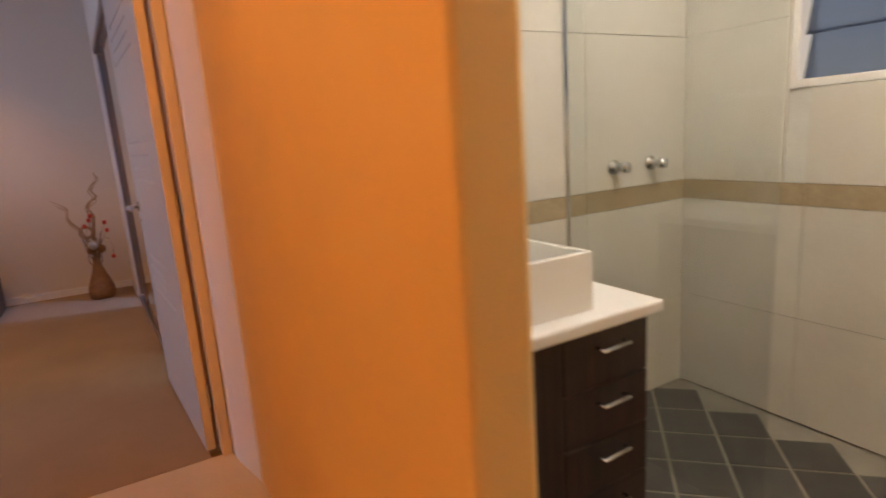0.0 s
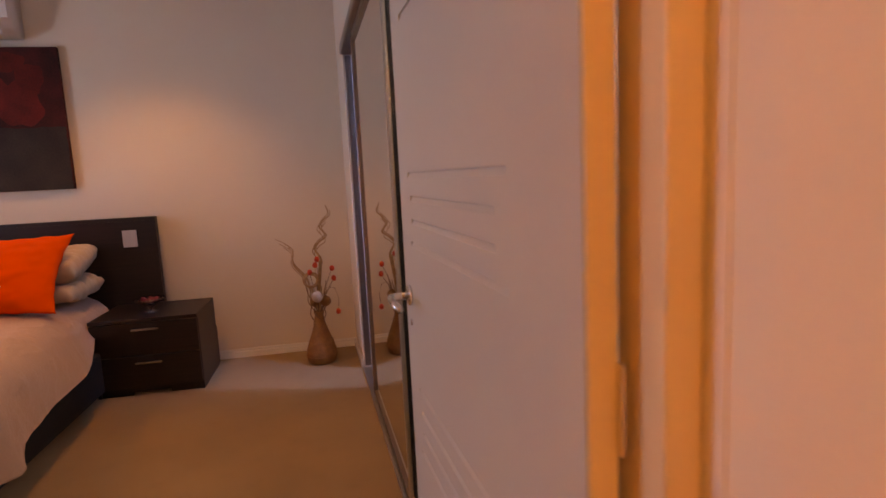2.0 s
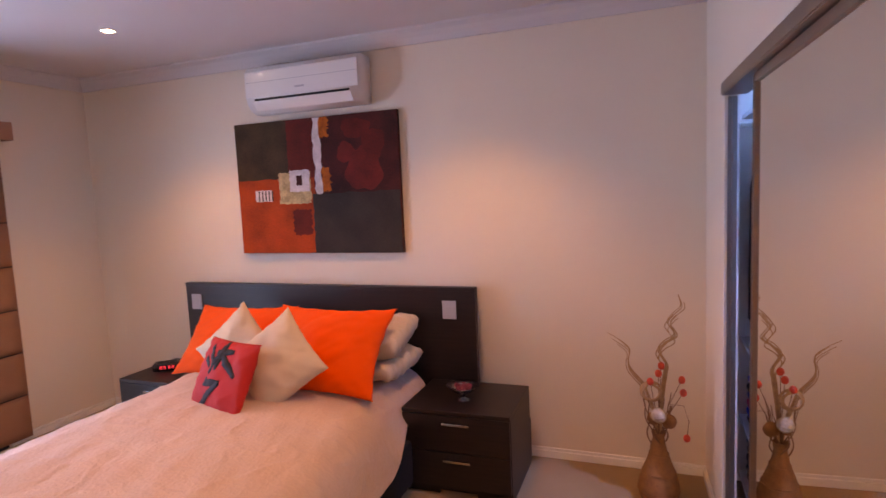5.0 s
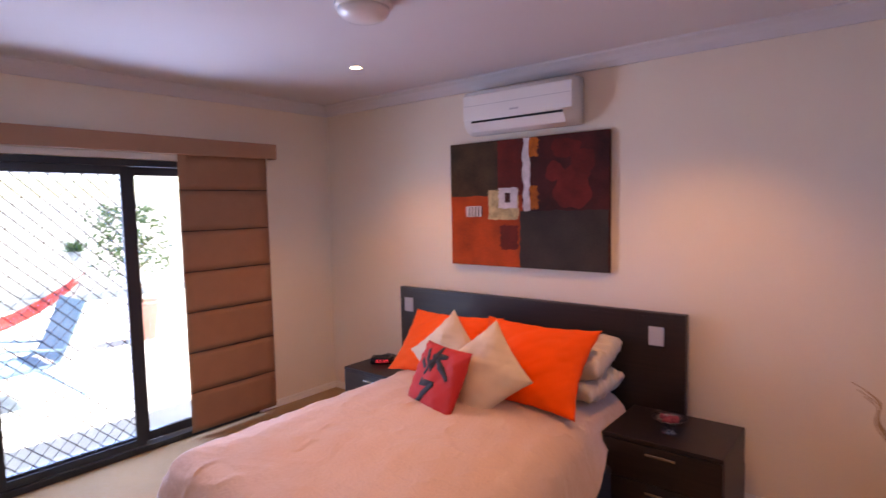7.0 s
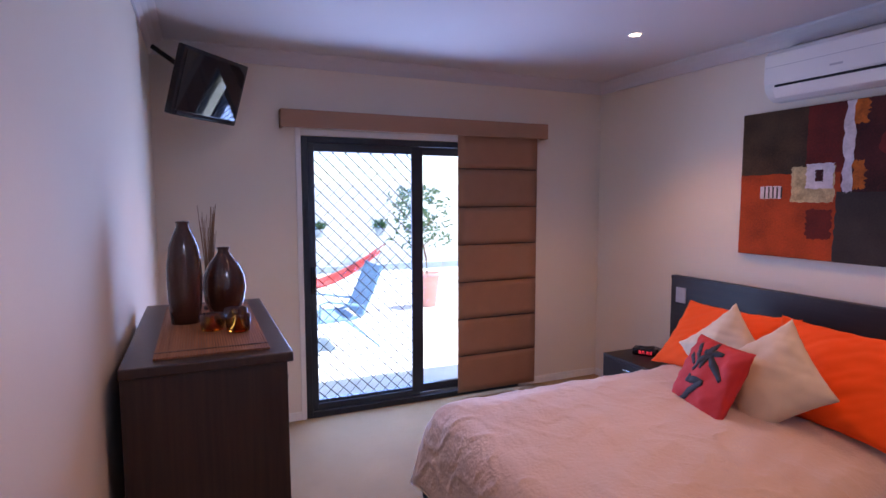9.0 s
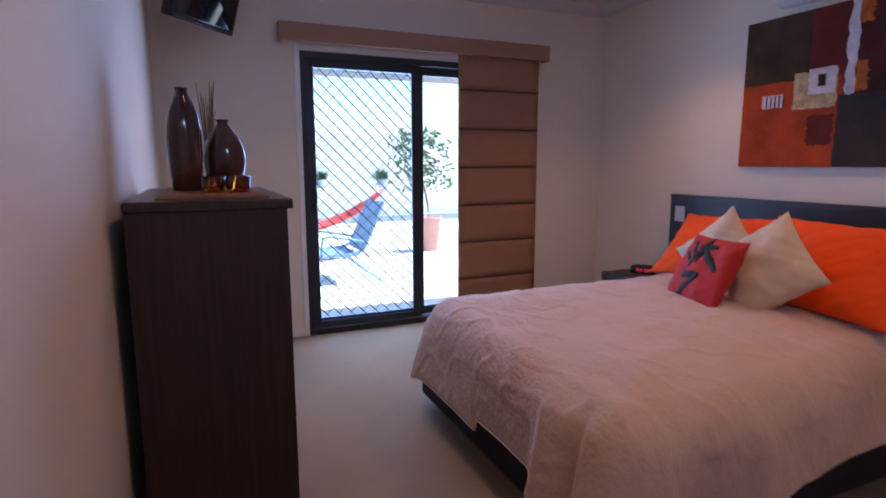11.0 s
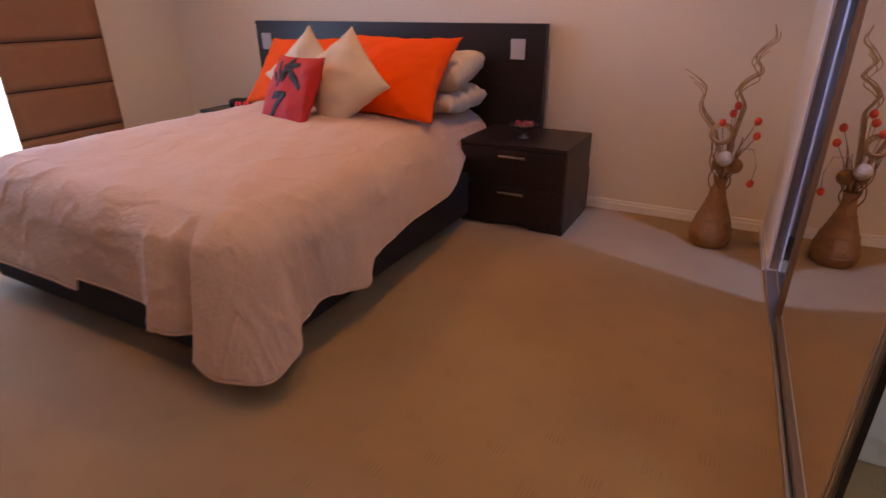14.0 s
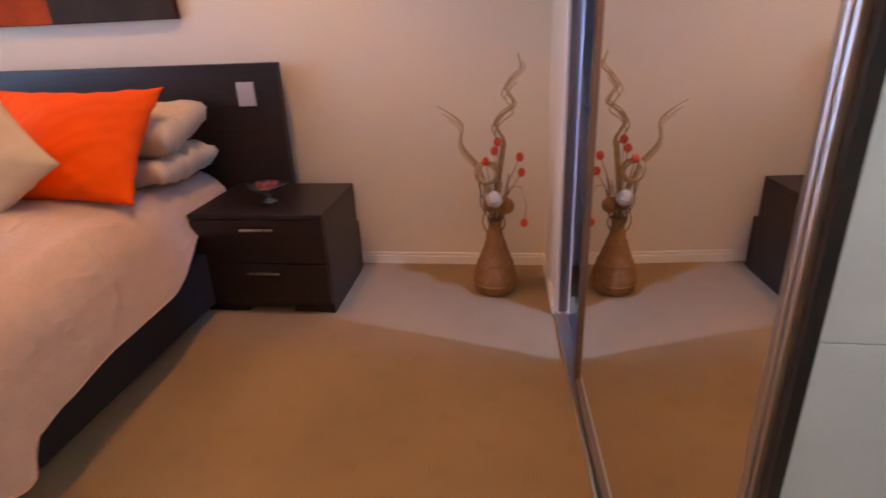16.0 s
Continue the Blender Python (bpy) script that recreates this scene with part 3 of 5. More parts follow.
def valance():
    t = thing("valance_box", "brown timber pelmet box above the sliding door", "pelmet", place=(0.0, -2.81, 2.175))
    part("face_board", boxes((0.095, 0.113, 0, 2.22, 0, 0.125), bevel=0.003), M_VALANCE, t)
    part("end_board", boxes((0.001, 0.094, 0, 0.018, 0, 0.125), bevel=0.002), M_VALANCE, t)
    part("end_board", boxes((0.001, 0.094, 2.202, 2.22, 0, 0.125), bevel=0.002), M_VALANCE, t)
    part("top_board", boxes((0.001, 0.094, 0.019, 2.201, 0.11, 0.125)), M_VALANCE, t)
    part("track", boxes((0.03, 0.085, 0.03, 2.19, 0.055, 0.075)), M_WHITE, t, "white blind track")
    return t


valance()


def panel_blind():
    t = thing("panel_blind", "brown fabric panel blind with dark horizontal ribs, drawn aside", "blind", place=(0.06, -1.42, 0.04))
    n, W_, total = 7, 0.755, 2.185
    for i in range(n):
        z0, z1 = i * total / n, (i + 1) * total / n
        bm = bmesh.new()
        cols = 10
        vs = []
        for r in range(7):
            row = []
            for c in range(cols + 1):
                u, v = c / cols, r / 6
                bulge = 0.002 * math.sin(math.pi * v) + 0.001 * math.sin(7 * u + i)
                row.append(bm.verts.new((bulge, u * W_, z0 + 0.0005 + v * (z1 - z0 - 0.001))))
            vs.append(row)
        for r in range(6):
            for c in range(cols):
                bm.faces.new((vs[r][c], vs[r][c + 1], vs[r + 1][c + 1], vs[r + 1][c]))
        ex = bmesh.ops.extrude_face_region(bm, geom=bm.faces[:])
        for v in ex["geom"]:
            if isinstance(v, bmesh.types.BMVert):
                v.co.x -= 0.002
        part("fabric_panel", bm, M_BLIND, t, "", True)
        if i:
            part("rib", boxes((-0.004, 0.004, 0, W_, z0 - 0.003, z0 + 0.003)), M_CHEST, t, "dark timber rib")
    return t


panel_blind()


# ---- ceiling downlights and detector ----
def downlight(x, y):
    t = thing("downlight", "white recessed halogen downlight, switched on", "downlight", "ceiling downlights", (x, y, H))
    bm = bmesh.new()
    prof = [(0.034, -0.001), (0.036, -0.006), (0.046, -0.005), (0.048, -0.0005)]
    seg = 28
    rings = [[bm.verts.new((r * math.cos(2 * math.pi * i / seg), r * math.sin(2 * math.pi * i / seg), z)) for i in range(seg)] for r, z in prof]
    for a, b in zip(rings, rings[1:]):
        for i in range(seg):
            bm.faces.new((a[i], a[(i + 1) % seg], b[(i + 1) % seg], b[i]))
    part("trim_ring", bm, M_WHITE, t, "", True)
    bm = bmesh.new()
    bmesh.ops.create_circle(bm, cap_ends=True, segments=24, radius=0.033, matrix=Matrix.Translation((0, 0, -0.002)))
    part("bulb", bm, M_LAMPGLOW, t, "glowing halogen bulb face")


for _x, _y in DOWNLIGHTS:
    downlight(_x, _y)


def ceiling_light():
    t = thing("ceiling_light", "round white ceiling light fitting, switched off", "ceiling light", place=(2.27, -1.58, H))
    part("base", revolve([(0.135, -0.0005), (0.135, -0.018), (0.128, -0.024)], 48), M_PLASTIC, t, "", True)
    part("diffuser", revolve([(0.122, -0.0242), (0.118, -0.045), (0.095, -0.068), (0.05, -0.080), (0.008, -0.083)], 48), M_PLASTIC, t, "frosted white diffuser", True)


ceiling_light()


# ---- bed ----
def headboard():
    t = thing("headboard", "wide dark espresso wood headboard against the wall", "headboard", place=(1.005, 0, 0))
    part("panel", boxes((0, 2.29, -0.05, -0.001, 0.0, 1.085), bevel=0.003), M_ESPRESSO, t)
    part("rear_rail", boxes((2.292, 2.606, -0.044, -0.004, 0.0, 0.27), bevel=0.002), M_ESPRESSO, t, "low rail behind the bedside table")
    part("cap_strip", boxes((0.0, 2.29, -0.054, -0.0505, 1.060, 1.084), bevel=0.001), M_ESPRESSO, t)
    for x in (0.10, 2.12):
        s = part("switch_plate", boxes((x - 0.045, x + 0.045, -0.060, -0.0505, 0.885, 1.0), bevel=0.003), M_SWITCH, t, "grey plastic lamp switch plate")
        part("rocker", boxes((x - 0.018, x + 0.018, -0.064, -0.0605, 0.915, 0.965), bevel=0.002), M_SWITCH, s)
    return t


headboard()


def bed_base():
    t = thing("bed_base", "low black upholstered bed base on block feet", "bed", place=(2.262, -1.185, 0))
    part("base_box", boxes((-0.785, 0.785, -1.12, 1.10, 0.05, 0.30), bevel=0.012), M_BASE, t)
    for x in (-0.66, 0.66):
        for y in (-1.0, 0.95):
            part("foot", boxes((x - 0.05, x + 0.05, y - 0.05, y + 0.05, 0.0, 0.049), bevel=0.006), M_DARKPLASTIC, t)
    bm = bmesh.new()
    box(bm, -0.66, 0.56, -0.98, 1.09, 0.301, 0.540, 0.07, 4)
    part("mattress", bm, M_SHEET, t, "cream mattress", True)
    return t


bed_base()


# how far the hanging cloth stands out, and how long it hangs, along the edge round the near corner
FOLDS = [(-0.60, 0.06), (-0.40, 0.06), (-0.36, 0.09), (-0.31, 0.22), (-0.26, 0.19), (-0.12, 0.02), (-0.085, 0.02), (-0.06, 0.19), (0.02, 0.22), (0.157, 0.25), (0.25, 0.22), (0.36, 0.08), (0.50, 0.01), (0.62, 0.05), (0.70, 0.17), (0.77, 0.13), (0.92, 0.08), (1.2, 0.06)]
LENGTHS = [(-0.60, 0.83), (-0.37, 0.84), (-0.33, 0.94), (-0.09, 0.96), (-0.065, 1.06), (0.05, 1.15), (0.157, 1.19), (0.25, 1.12), (0.36, 1.00), (0.50, 0.97), (0.64, 1.02), (0.72, 1.02), (0.80, 0.86), (1.2, 0.80)]


def curve(table, p):
    """A smooth line through the table's pairs."""
    if p <= table[0][0]:
        return table[0][1]
    for (p0, v0), (p1, v1) in zip(table, table[1:]):
        if p <= p1:
            f = (p - p0) / (p1 - p0)
            return v0 + (v1 - v0) * f * f * (3 - 2 * f)
    return table[-1][1]


def bedspread():
    """A quilted cover draped over the mattress; its corners hang lower and gather in folds."""
    hx, foot, head, top = 0.690, -2.215, -0.12, 0.570
    drop = 0.475
    nx, ny = 190, 170
    bm = bmesh.new()
    rows = []
    rnd = random.Random(4)
    ph = [rnd.uniform(0, 6.28) for _ in range(12)]
    roll = 0.145
    for j in range(ny + 1):
        row = []
        b = foot - drop + (head - foot + drop) * j / ny
        for i in range(nx + 1):
            a = -(hx + drop) + 2 * (hx + drop) * i / nx
            ox = max(abs(a) - hx, 0.0)
            oy = max(foot - b, 0.0)
            d = math.hypot(ox, oy)
            sx = 1 if a >= 0 else -1
            px, py = max(-hx, min(hx, a)), max(b, foot)
            if d > 0:
                th = math.atan2(oy, ox)
                c = max(math.cos(th), math.sin(th))
                reach = drop / c
                ux, uy = math.cos(th) * sx, -math.sin(th)
                # distance round the edge: foot side below 0, corner 0 to 0.314, long side above
                p = -(hx - abs(a)) if ox == 0 else (0.314 + b - foot if oy == 0 else (math.pi / 2 - th) * 0.2)
                if sx > 0:
                    q = p - 0.05 - 0.05 * min(1.0, max(0.0, -p / 0.1))
                    lobe, length = curve(FOLDS, q), curve(LENGTHS, q)
                else:
                    lobe = 0.06 + 0.05 * math.exp(-((p - 0.157) / 0.12) ** 2)
                    length = 0.93 + 0.12 * math.exp(-((p - 0.157) / 0.15) ** 2)
                d *= drop * length / reach
                ang = min(d / roll, math.pi / 2)
                out = roll * math.sin(ang)
                down = roll * (1 - math.cos(ang)) + max(d - roll * math.pi / 2, 0)
                if oy > 0 or p < 1.0:
                    lobe += 0.012 * math.sin(9 * p + ph[0]) * min(1.0, max(0.0, abs(p) - 0.4) * 4)
                # the cover is pulled in towards the head of the bed
                if ox > 0:
                    k = min(1.0, max(0.0, (b + 0.95) / 0.50))
                    down *= 1 - 0.40 * k * k * (3 - 2 * k)
                x = px + ux * (out + down * lobe)
                y = py + uy * (out + down * lobe)
                z = top - down
            else:
                x, y, z = px, py, top
                e = min(hx - abs(a), b - foot)
                z += 0.030 * (1 - math.exp(-e / 0.18))
                k = min(1.0, e / 0.1)
                z += k * (0.005 * math.sin(5.3 * a + 2.1 * b + ph[2]) + 0.004 * math.sin(11 * b - 4 * a + ph[3]))
                z += k * 0.003 * math.sin(31 * a + 9 * b + ph[4]) * math.sin(6 * b + ph[5])
            if a > 0:
                hang = max(0.0, min(1.0, (top - z) / 0.30))
                x -= (0.25 - 0.18 * hang) * min(1.0, max(0.0, (b + 2.0) / 1.6)) ** 1.3 * min(1.0, a / hx)
            else:
                slack = 1 - max(0.0, min(1.0, (top - z) / 0.34))
                x += 0.06 * slack * min(1.0, -a / hx)
                y += 0.06 * slack * min(1.0, -a / hx) * max(0.0, 1 - max(0.0, b - foot) / 0.6)
            # the mattress stands a little higher on the window side
            z += (0.042 - 0.014 * max(-1.0, min(1.0, a / hx))) * (1 - max(0.0, min(1.0, (top - z) / 0.36)))
            v = Vector((x + 2.300, y, z))
            r1 = noise.noise(Vector((a * 5, b * 9, 0.3)))
            r2 = noise.noise(Vector((a * 16, b * 11, 4.1)))
            r3 = 1 - abs(noise.noise(Vector((a * 3.2 + b * 2.0, b * 6.5 - a * 1.5, 9.2)))) * 14
            r4 = 1 - abs(noise.noise(Vector((a * 10 + b * 3, b * 7, 2.7)))) * 12
            v.z += 0.006 * r1 + 0.0015 * r2 + 0.005 * max(0.0, r3) + 0.002 * max(0.0, r4)
            if d > 0:
                v += Vector((ux, uy, 0)) * (0.006 * r1 + 0.002 * r2 + 0.006 * max(0.0, r3) + 0.004 * max(0.0, r4))
            row.append(bm.verts.new(v))
        rows.append(row)
    edge = [rows[j][0].co.copy() for j in range(ny, -1, -1)] + [v.co.copy() for v in rows[0][1:-1]] + [rows[j][nx].co.copy() for j in range(ny + 1)]
    for j in range(ny):
        for i in range(nx):
            bm.faces.new((rows[j][i], rows[j][i + 1], rows[j + 1][i + 1], rows[j + 1][i]))
    t = thing("bedspread", "dusty pink quilted bedspread draped over the bed", "bedspread")
    ob = part("cover", bm, M_SPREAD, t, "", True)
    so = ob.modifiers.new("thickness", "SOLIDIFY")
    so.thickness, so.offset = 0.007, -1
    bm = bmesh.new()
    tube(bm, edge, 0.0036, 6)
    part("hem", bm, M_SPREAD, t, "stitched hem", True)


bedspread()


def pillow_mesh(w, h, thick, pinch=0.06, n=26, seed=0, square=2.4, puff=0.55, crease=0.0):
    """A stuffed cushion in the xz plane, centred, with drawn-out corners and seam wrinkles."""
    rnd = random.Random(seed)
    p = [rnd.uniform(0, 6.28) for _ in range(8)]
    bm = bmesh.new()
    grids = []
    for side in (1, -1):
        g = []
        for j in range(n + 1):
            row = []
            for i in range(n + 1):
                u, v = 2 * i / n - 1, 2 * j / n - 1
                cu, cv = 1 - abs(u) ** square, 1 - abs(v) ** square
                t = max(cu * cv, 0) ** puff
                k = 1 - pinch * (1 - abs(v) ** 2) * abs(u) ** 3
                l = 1 - pinch * (1 - abs(u) ** 2) * abs(v) ** 3
                y = side * thick / 2 * t
                edge = (1 - t)
                y += 0.012 * t * math.sin(6 * u + 3 * v + p[0]) * side * 0.6 + 0.006 * edge * math.sin(19 * u + p[1]) * math.sin(17 * v + p[2])
                q = noise.noise(Vector((3.2 * u + seed, 3.2 * v, side))) * 0.010 + noise.noise(Vector((8 * u * v + seed, 6 * (u - v), side))) * 0.006
                if crease:
                    r = 1 - abs(noise.noise(Vector((2.2 * u + 0.8 * v + seed, 2.6 * v - 1.6 * u, 3 * side)))) * 2.4
                    q += crease * max(0.0, r) * (0.3 + 0.7 * max(0.0, u) ** 2) - 0.5 * crease
                row.append((w / 2 * u * k, y + side * q * t, h / 2 * v * l))
            g.append(row)
        grids.append(g)
    verts = [[[bm.verts.new(c) if side == 0 or not (i in (0, n) or j in (0, n)) else None for i, c in enumerate(row)] for j, row in enumerate(g)] for side, g in enumerate(grids)]
    for j in range(n + 1):
        for i in range(n + 1):
            if verts[1][j][i] is None:
                verts[1][j][i] = verts[0][j][i]
    for s in (0, 1):
        for j in range(n):
            for i in range(n):
                q = [verts[s][j][i], verts[s][j][i + 1], verts[s][j + 1][i + 1], verts[s][j + 1][i]]
                bm.faces.new(q if s else q[::-1])
    return bm


def pillow(name, label, material, m, w, h, thick, seed, pinch=0.06, square=2.4, puff=0.55, crease=0.0):
    ob = new(name)
    ob.empty_display_size = 0.1
    ob.matrix_world = m
    tagged(ob, label, "pillow", "pillows on the bed")
    part("cover", pillow_mesh(w, h, thick, pinch, 52 if crease else 30, seed, square, puff, crease), material, ob, "", True)
    return ob


def lie(centre, right, up):
    """A pose whose x runs along right and whose z leans along up."""
    x = Vector(right).normalized()
    y = Vector(up).normalized().cross(x).normalized()
    z = x.cross(y)
    m = Matrix((x, y, z)).transposed().to_4x4()
    m.translation = centre
    return m


pillow("orange_pillow", "large bright orange pillow propped behind the cushions", M_ORANGE_CLOTH, lie((2.575, -0.64, 0.825), (0.68, 0.03, -0.01), (0.02, 0.37, 0.40)), 0.76, 0.56, 0.17, 1, 0.12, crease=0.010)
pillow("orange_pillow", "large bright orange pillow slumped beside another pillow", M_ORANGE_CLOTH, lie((1.85, -0.53, 0.81), (0.75, -0.06, 0.03), (0.04, 0.31, 0.38)), 0.82, 0.50, 0.16, 2, 0.12, crease=0.010)
pillow("beige_cushion", "square beige cotton cushion standing on its corner", M_BEIGE, lie((2.437, -0.89, 0.812), (0.285, -0.105, -0.272), (0.35, 0.115, 0.171)), 0.435, 0.435, 0.15, 3, 0.08)
pillow("beige_cushion", "square beige cushion tucked behind the red one", M_BEIGE, lie((2.03, -0.71, 0.80), (0.28, -0.06, -0.27), (0.30, 0.10, 0.26)), 0.42, 0.42, 0.13, 5, 0.08)
_red = pillow("red_cushion", "red cushion with black brushed character strokes", M_RED, lie((2.215, -1.035, 0.768), (0.46, -0.15, 0.012), (0.03, 0.165, 0.325)), 0.46, 0.39, 0.13, 4, 0.05)
pillow("beige_pillow", "plump beige pillow lying on another pillow", M_SATIN, lie((2.60, -0.33, 0.825), (0.70, 0.02, 0.03), (0.0, 0.50, 0.12)), 0.70, 0.42, 0.17, 6, 0.0, 5.0, 0.32, 0.038)
pillow("beige_pillow", "flat beige pillow under another pillow", M_SATIN, lie((2.60, -0.33, 0.672), (0.70, -0.02, 0.0), (0.0, 0.50, 0.02)), 0.70, 0.46, 0.13, 7, 0.0, 6.0, 0.28, 0.034)


def brush_strokes(parent):
    """Black brushed strokes on the front of the red cushion, as thin raised patches that follow the puffed cover."""
    w, h, thick, pinch = 0.46, 0.39, 0.13, 0.05

    rnd = random.Random(4)
    ph = [rnd.uniform(0, 6.28) for _ in range(8)]

    def surface(x, z):
        u, v = max(-1, min(1, 2 * x / w)), max(-1, min(1, 2 * z / h))
        for _ in range(3):
            u = max(-1, min(1, 2 * x / w / (1 - pinch * (1 - v * v) * abs(u) ** 3)))
            v = max(-1, min(1, 2 * z / h / (1 - pinch * (1 - u * u) * abs(v) ** 3)))
        t = max((1 - abs(u) ** 2.4) * (1 - abs(v) ** 2.4), 0) ** 0.55
        y = -thick / 2 * t - 0.0072 * t * math.sin(6 * u + 3 * v + ph[0]) + 0.006 * (1 - t) * math.sin(19 * u + ph[1]) * math.sin(17 * v + ph[2])
        q = noise.noise(Vector((3.2 * u + 4, 3.2 * v, -1))) * 0.010 + noise.noise(Vector((8 * u * v + 4, 6 * (u - v), -1))) * 0.006
        return y - q * t - 0.0022

    strokes = [((-0.10, 0.13), (-0.035, 0.06)), ((-0.12, 0.07), (-0.06, 0.03)), ((-0.01, 0.16), (0.005, 0.02)), ((-0.03, 0.10), (0.075, 0.115)),
               ((0.0, 0.09), (-0.05, 0.0)), ((0.01, 0.09), (0.13, 0.005)), ((-0.07, -0.05), (0.06, -0.03)), ((0.06, -0.03), (-0.08, -0.155)), ((-0.05, -0.02), (-0.06, -0.06))]
    for (xa, za), (xb, zb) in strokes:
        xa, za, xb, zb = 1.18 * xa, 1.12 * za, 1.18 * xb, 1.12 * zb
        bm = bmesh.new()
        n = 12
        L = math.hypot(xb - xa, zb - za)
        nx, nz = -(zb - za) / L, (xb - xa) / L
        prev = None
        for i in range(n + 1):
            f = i / n
            x, z = xa + (xb - xa) * f, za + (zb - za) * f
            r = 0.0145 * (0.55 + 0.75 * math.sin(math.pi * min(1, f * 0.8 + 0.15)))
            pts = [(x + nx * r * k, z + nz * r * k) for k in (-1, 0, 1)]
            cur = [bm.verts.new((a, surface(a, c), c)) for a, c in pts]
            if prev:
                for k in range(2):
                    bm.faces.new((prev[k], prev[k + 1], cur[k + 1], cur[k]))
            prev = cur
        ex = bmesh.ops.extrude_face_region(bm, geom=bm.faces[:])
        for v in ex["geom"]:
            if isinstance(v, bmesh.types.BMVert):
                v.co.y += 0.0012
        part("brush_stroke", bm, M_INK, parent, "black ink stroke", True)


brush_strokes(_red)


# ---- bedside tables ----
def bedside_table(place):
    t = thing("bedside_table", "dark espresso wood bedside table with two drawers", "bedside table", "bedside tables", place)
    W_, D_, H_ = 0.62, 0.50, 0.49
    part("top", boxes((0, W_, -D_, 0, H_ - 0.022, H_), bevel=0.002), M_ESPRESSO, t)
    part("side_panel", boxes((0, 0.02, -D_ + 0.022, 0, 0, H_ - 0.023), bevel=0.001), M_ESPRESSO, t)
    part("side_panel", boxes((W_ - 0.02, W_, -D_ + 0.022, 0, 0, H_ - 0.023), bevel=0.001), M_ESPRESSO, t)
    part("back_panel", boxes((0.021, W_ - 0.021, -0.012, -0.001, 0.03, H_ - 0.023)), M_ESPRESSO, t)
    part("plinth", boxes((0.021, 0.20, -D_ + 0.03, -D_ + 0.045, 0.0, 0.055), (W_ - 0.20, W_ - 0.021, -D_ + 0.03, -D_ + 0.045, 0.0, 0.055), (0.20, W_ - 0.20, -D_ + 0.03, -D_ + 0.045, 0.022, 0.055)), M_ESPRESSO, t)
    for z0, z1 in ((0.058, 0.255), (0.260, 0.464)):
        d = part("drawer", boxes((0.003, W_ - 0.003, -D_, -D_ + 0.020, z0, z1), bevel=0.002), M_ESPRESSO, t)
        zc = z1 - 0.038
        part("handle", boxes((0.245, 0.40, -D_ - 0.026, -D_ - 0.016, zc - 0.006, zc + 0.006), (0.255, 0.265, -D_ - 0.016, -D_ - 0.001, zc - 0.005, zc + 0.005), (0.38, 0.39, -D_ - 0.016, -D_ - 0.001, zc - 0.005, zc + 0.005), bevel=0.001), M_CHROME, d, "brushed steel bar handle")
    return t


_bt = bedside_table((2.995, -0.052, 0))
copy_thing(_bt, pose(0.84, -0.052, 0))


def glass_bowl():
    t = thing("glass_bowl", "footed glass bowl of dark red potpourri", "bowl", place=(3.30, -0.36, 0.49))
    part("bowl", revolve([(0.040, 0.0), (0.042, 0.004), (0.012, 0.012), (0.010, 0.030), (0.03, 0.040), (0.07, 0.062), (0.095, 0.088), (0.092, 0.089), (0.066, 0.066), (0.028, 0.046), (0.002, 0.044)], 36), M_BOWL, t, "clear glass", True)
    bm = bmesh.new()
    rnd = random.Random(2)
    for _ in range(60):
        r, a = 0.05 * math.sqrt(rnd.random()), rnd.uniform(0, 6.28)
        ball(bm, (r * math.cos(a), r * math.sin(a), 0.060 + 0.010 * r / 0.05 + rnd.uniform(0, 0.02)), rnd.uniform(0.007, 0.013), 6, 4, rnd.uniform(0.4, 0.9))
    part("potpourri", bm, M_POTPOURRI, t, "dark red dried petals")


glass_bowl()


def clock_radio():
    t = thing("clock_radio", "black clock radio with red digits on the bedside table", "clock radio", place=(1.02, -0.30, 0.49), rz=35)
    part("case", boxes((-0.09, 0.09, -0.05, 0.05, 0.0, 0.055), bevel=0.010), M_DARKPLASTIC, t, "", True)
    part("display", boxes((-0.06, 0.06, -0.0535, -0.0512, 0.014, 0.044)), M_DARKPLASTIC, t)
    for i in range(4):
        x = -0.04 + i * 0.024 + (0.008 if i > 1 else 0)
        part("digit", boxes((x, x + 0.004, -0.0555, -0.054, 0.017, 0.040), (x + 0.010, x + 0.014, -0.0555, -0.054, 0.017, 0.040), (x + 0.004, x + 0.010, -0.0555, -0.054, 0.036, 0.040)), M_LED, t, "glowing red digit")
    part("speaker_grille", boxes((-0.06, 0.06, -0.03, 0.03, 0.0551, 0.058), bevel=0.001), M_BASE, t)


clock_radio()


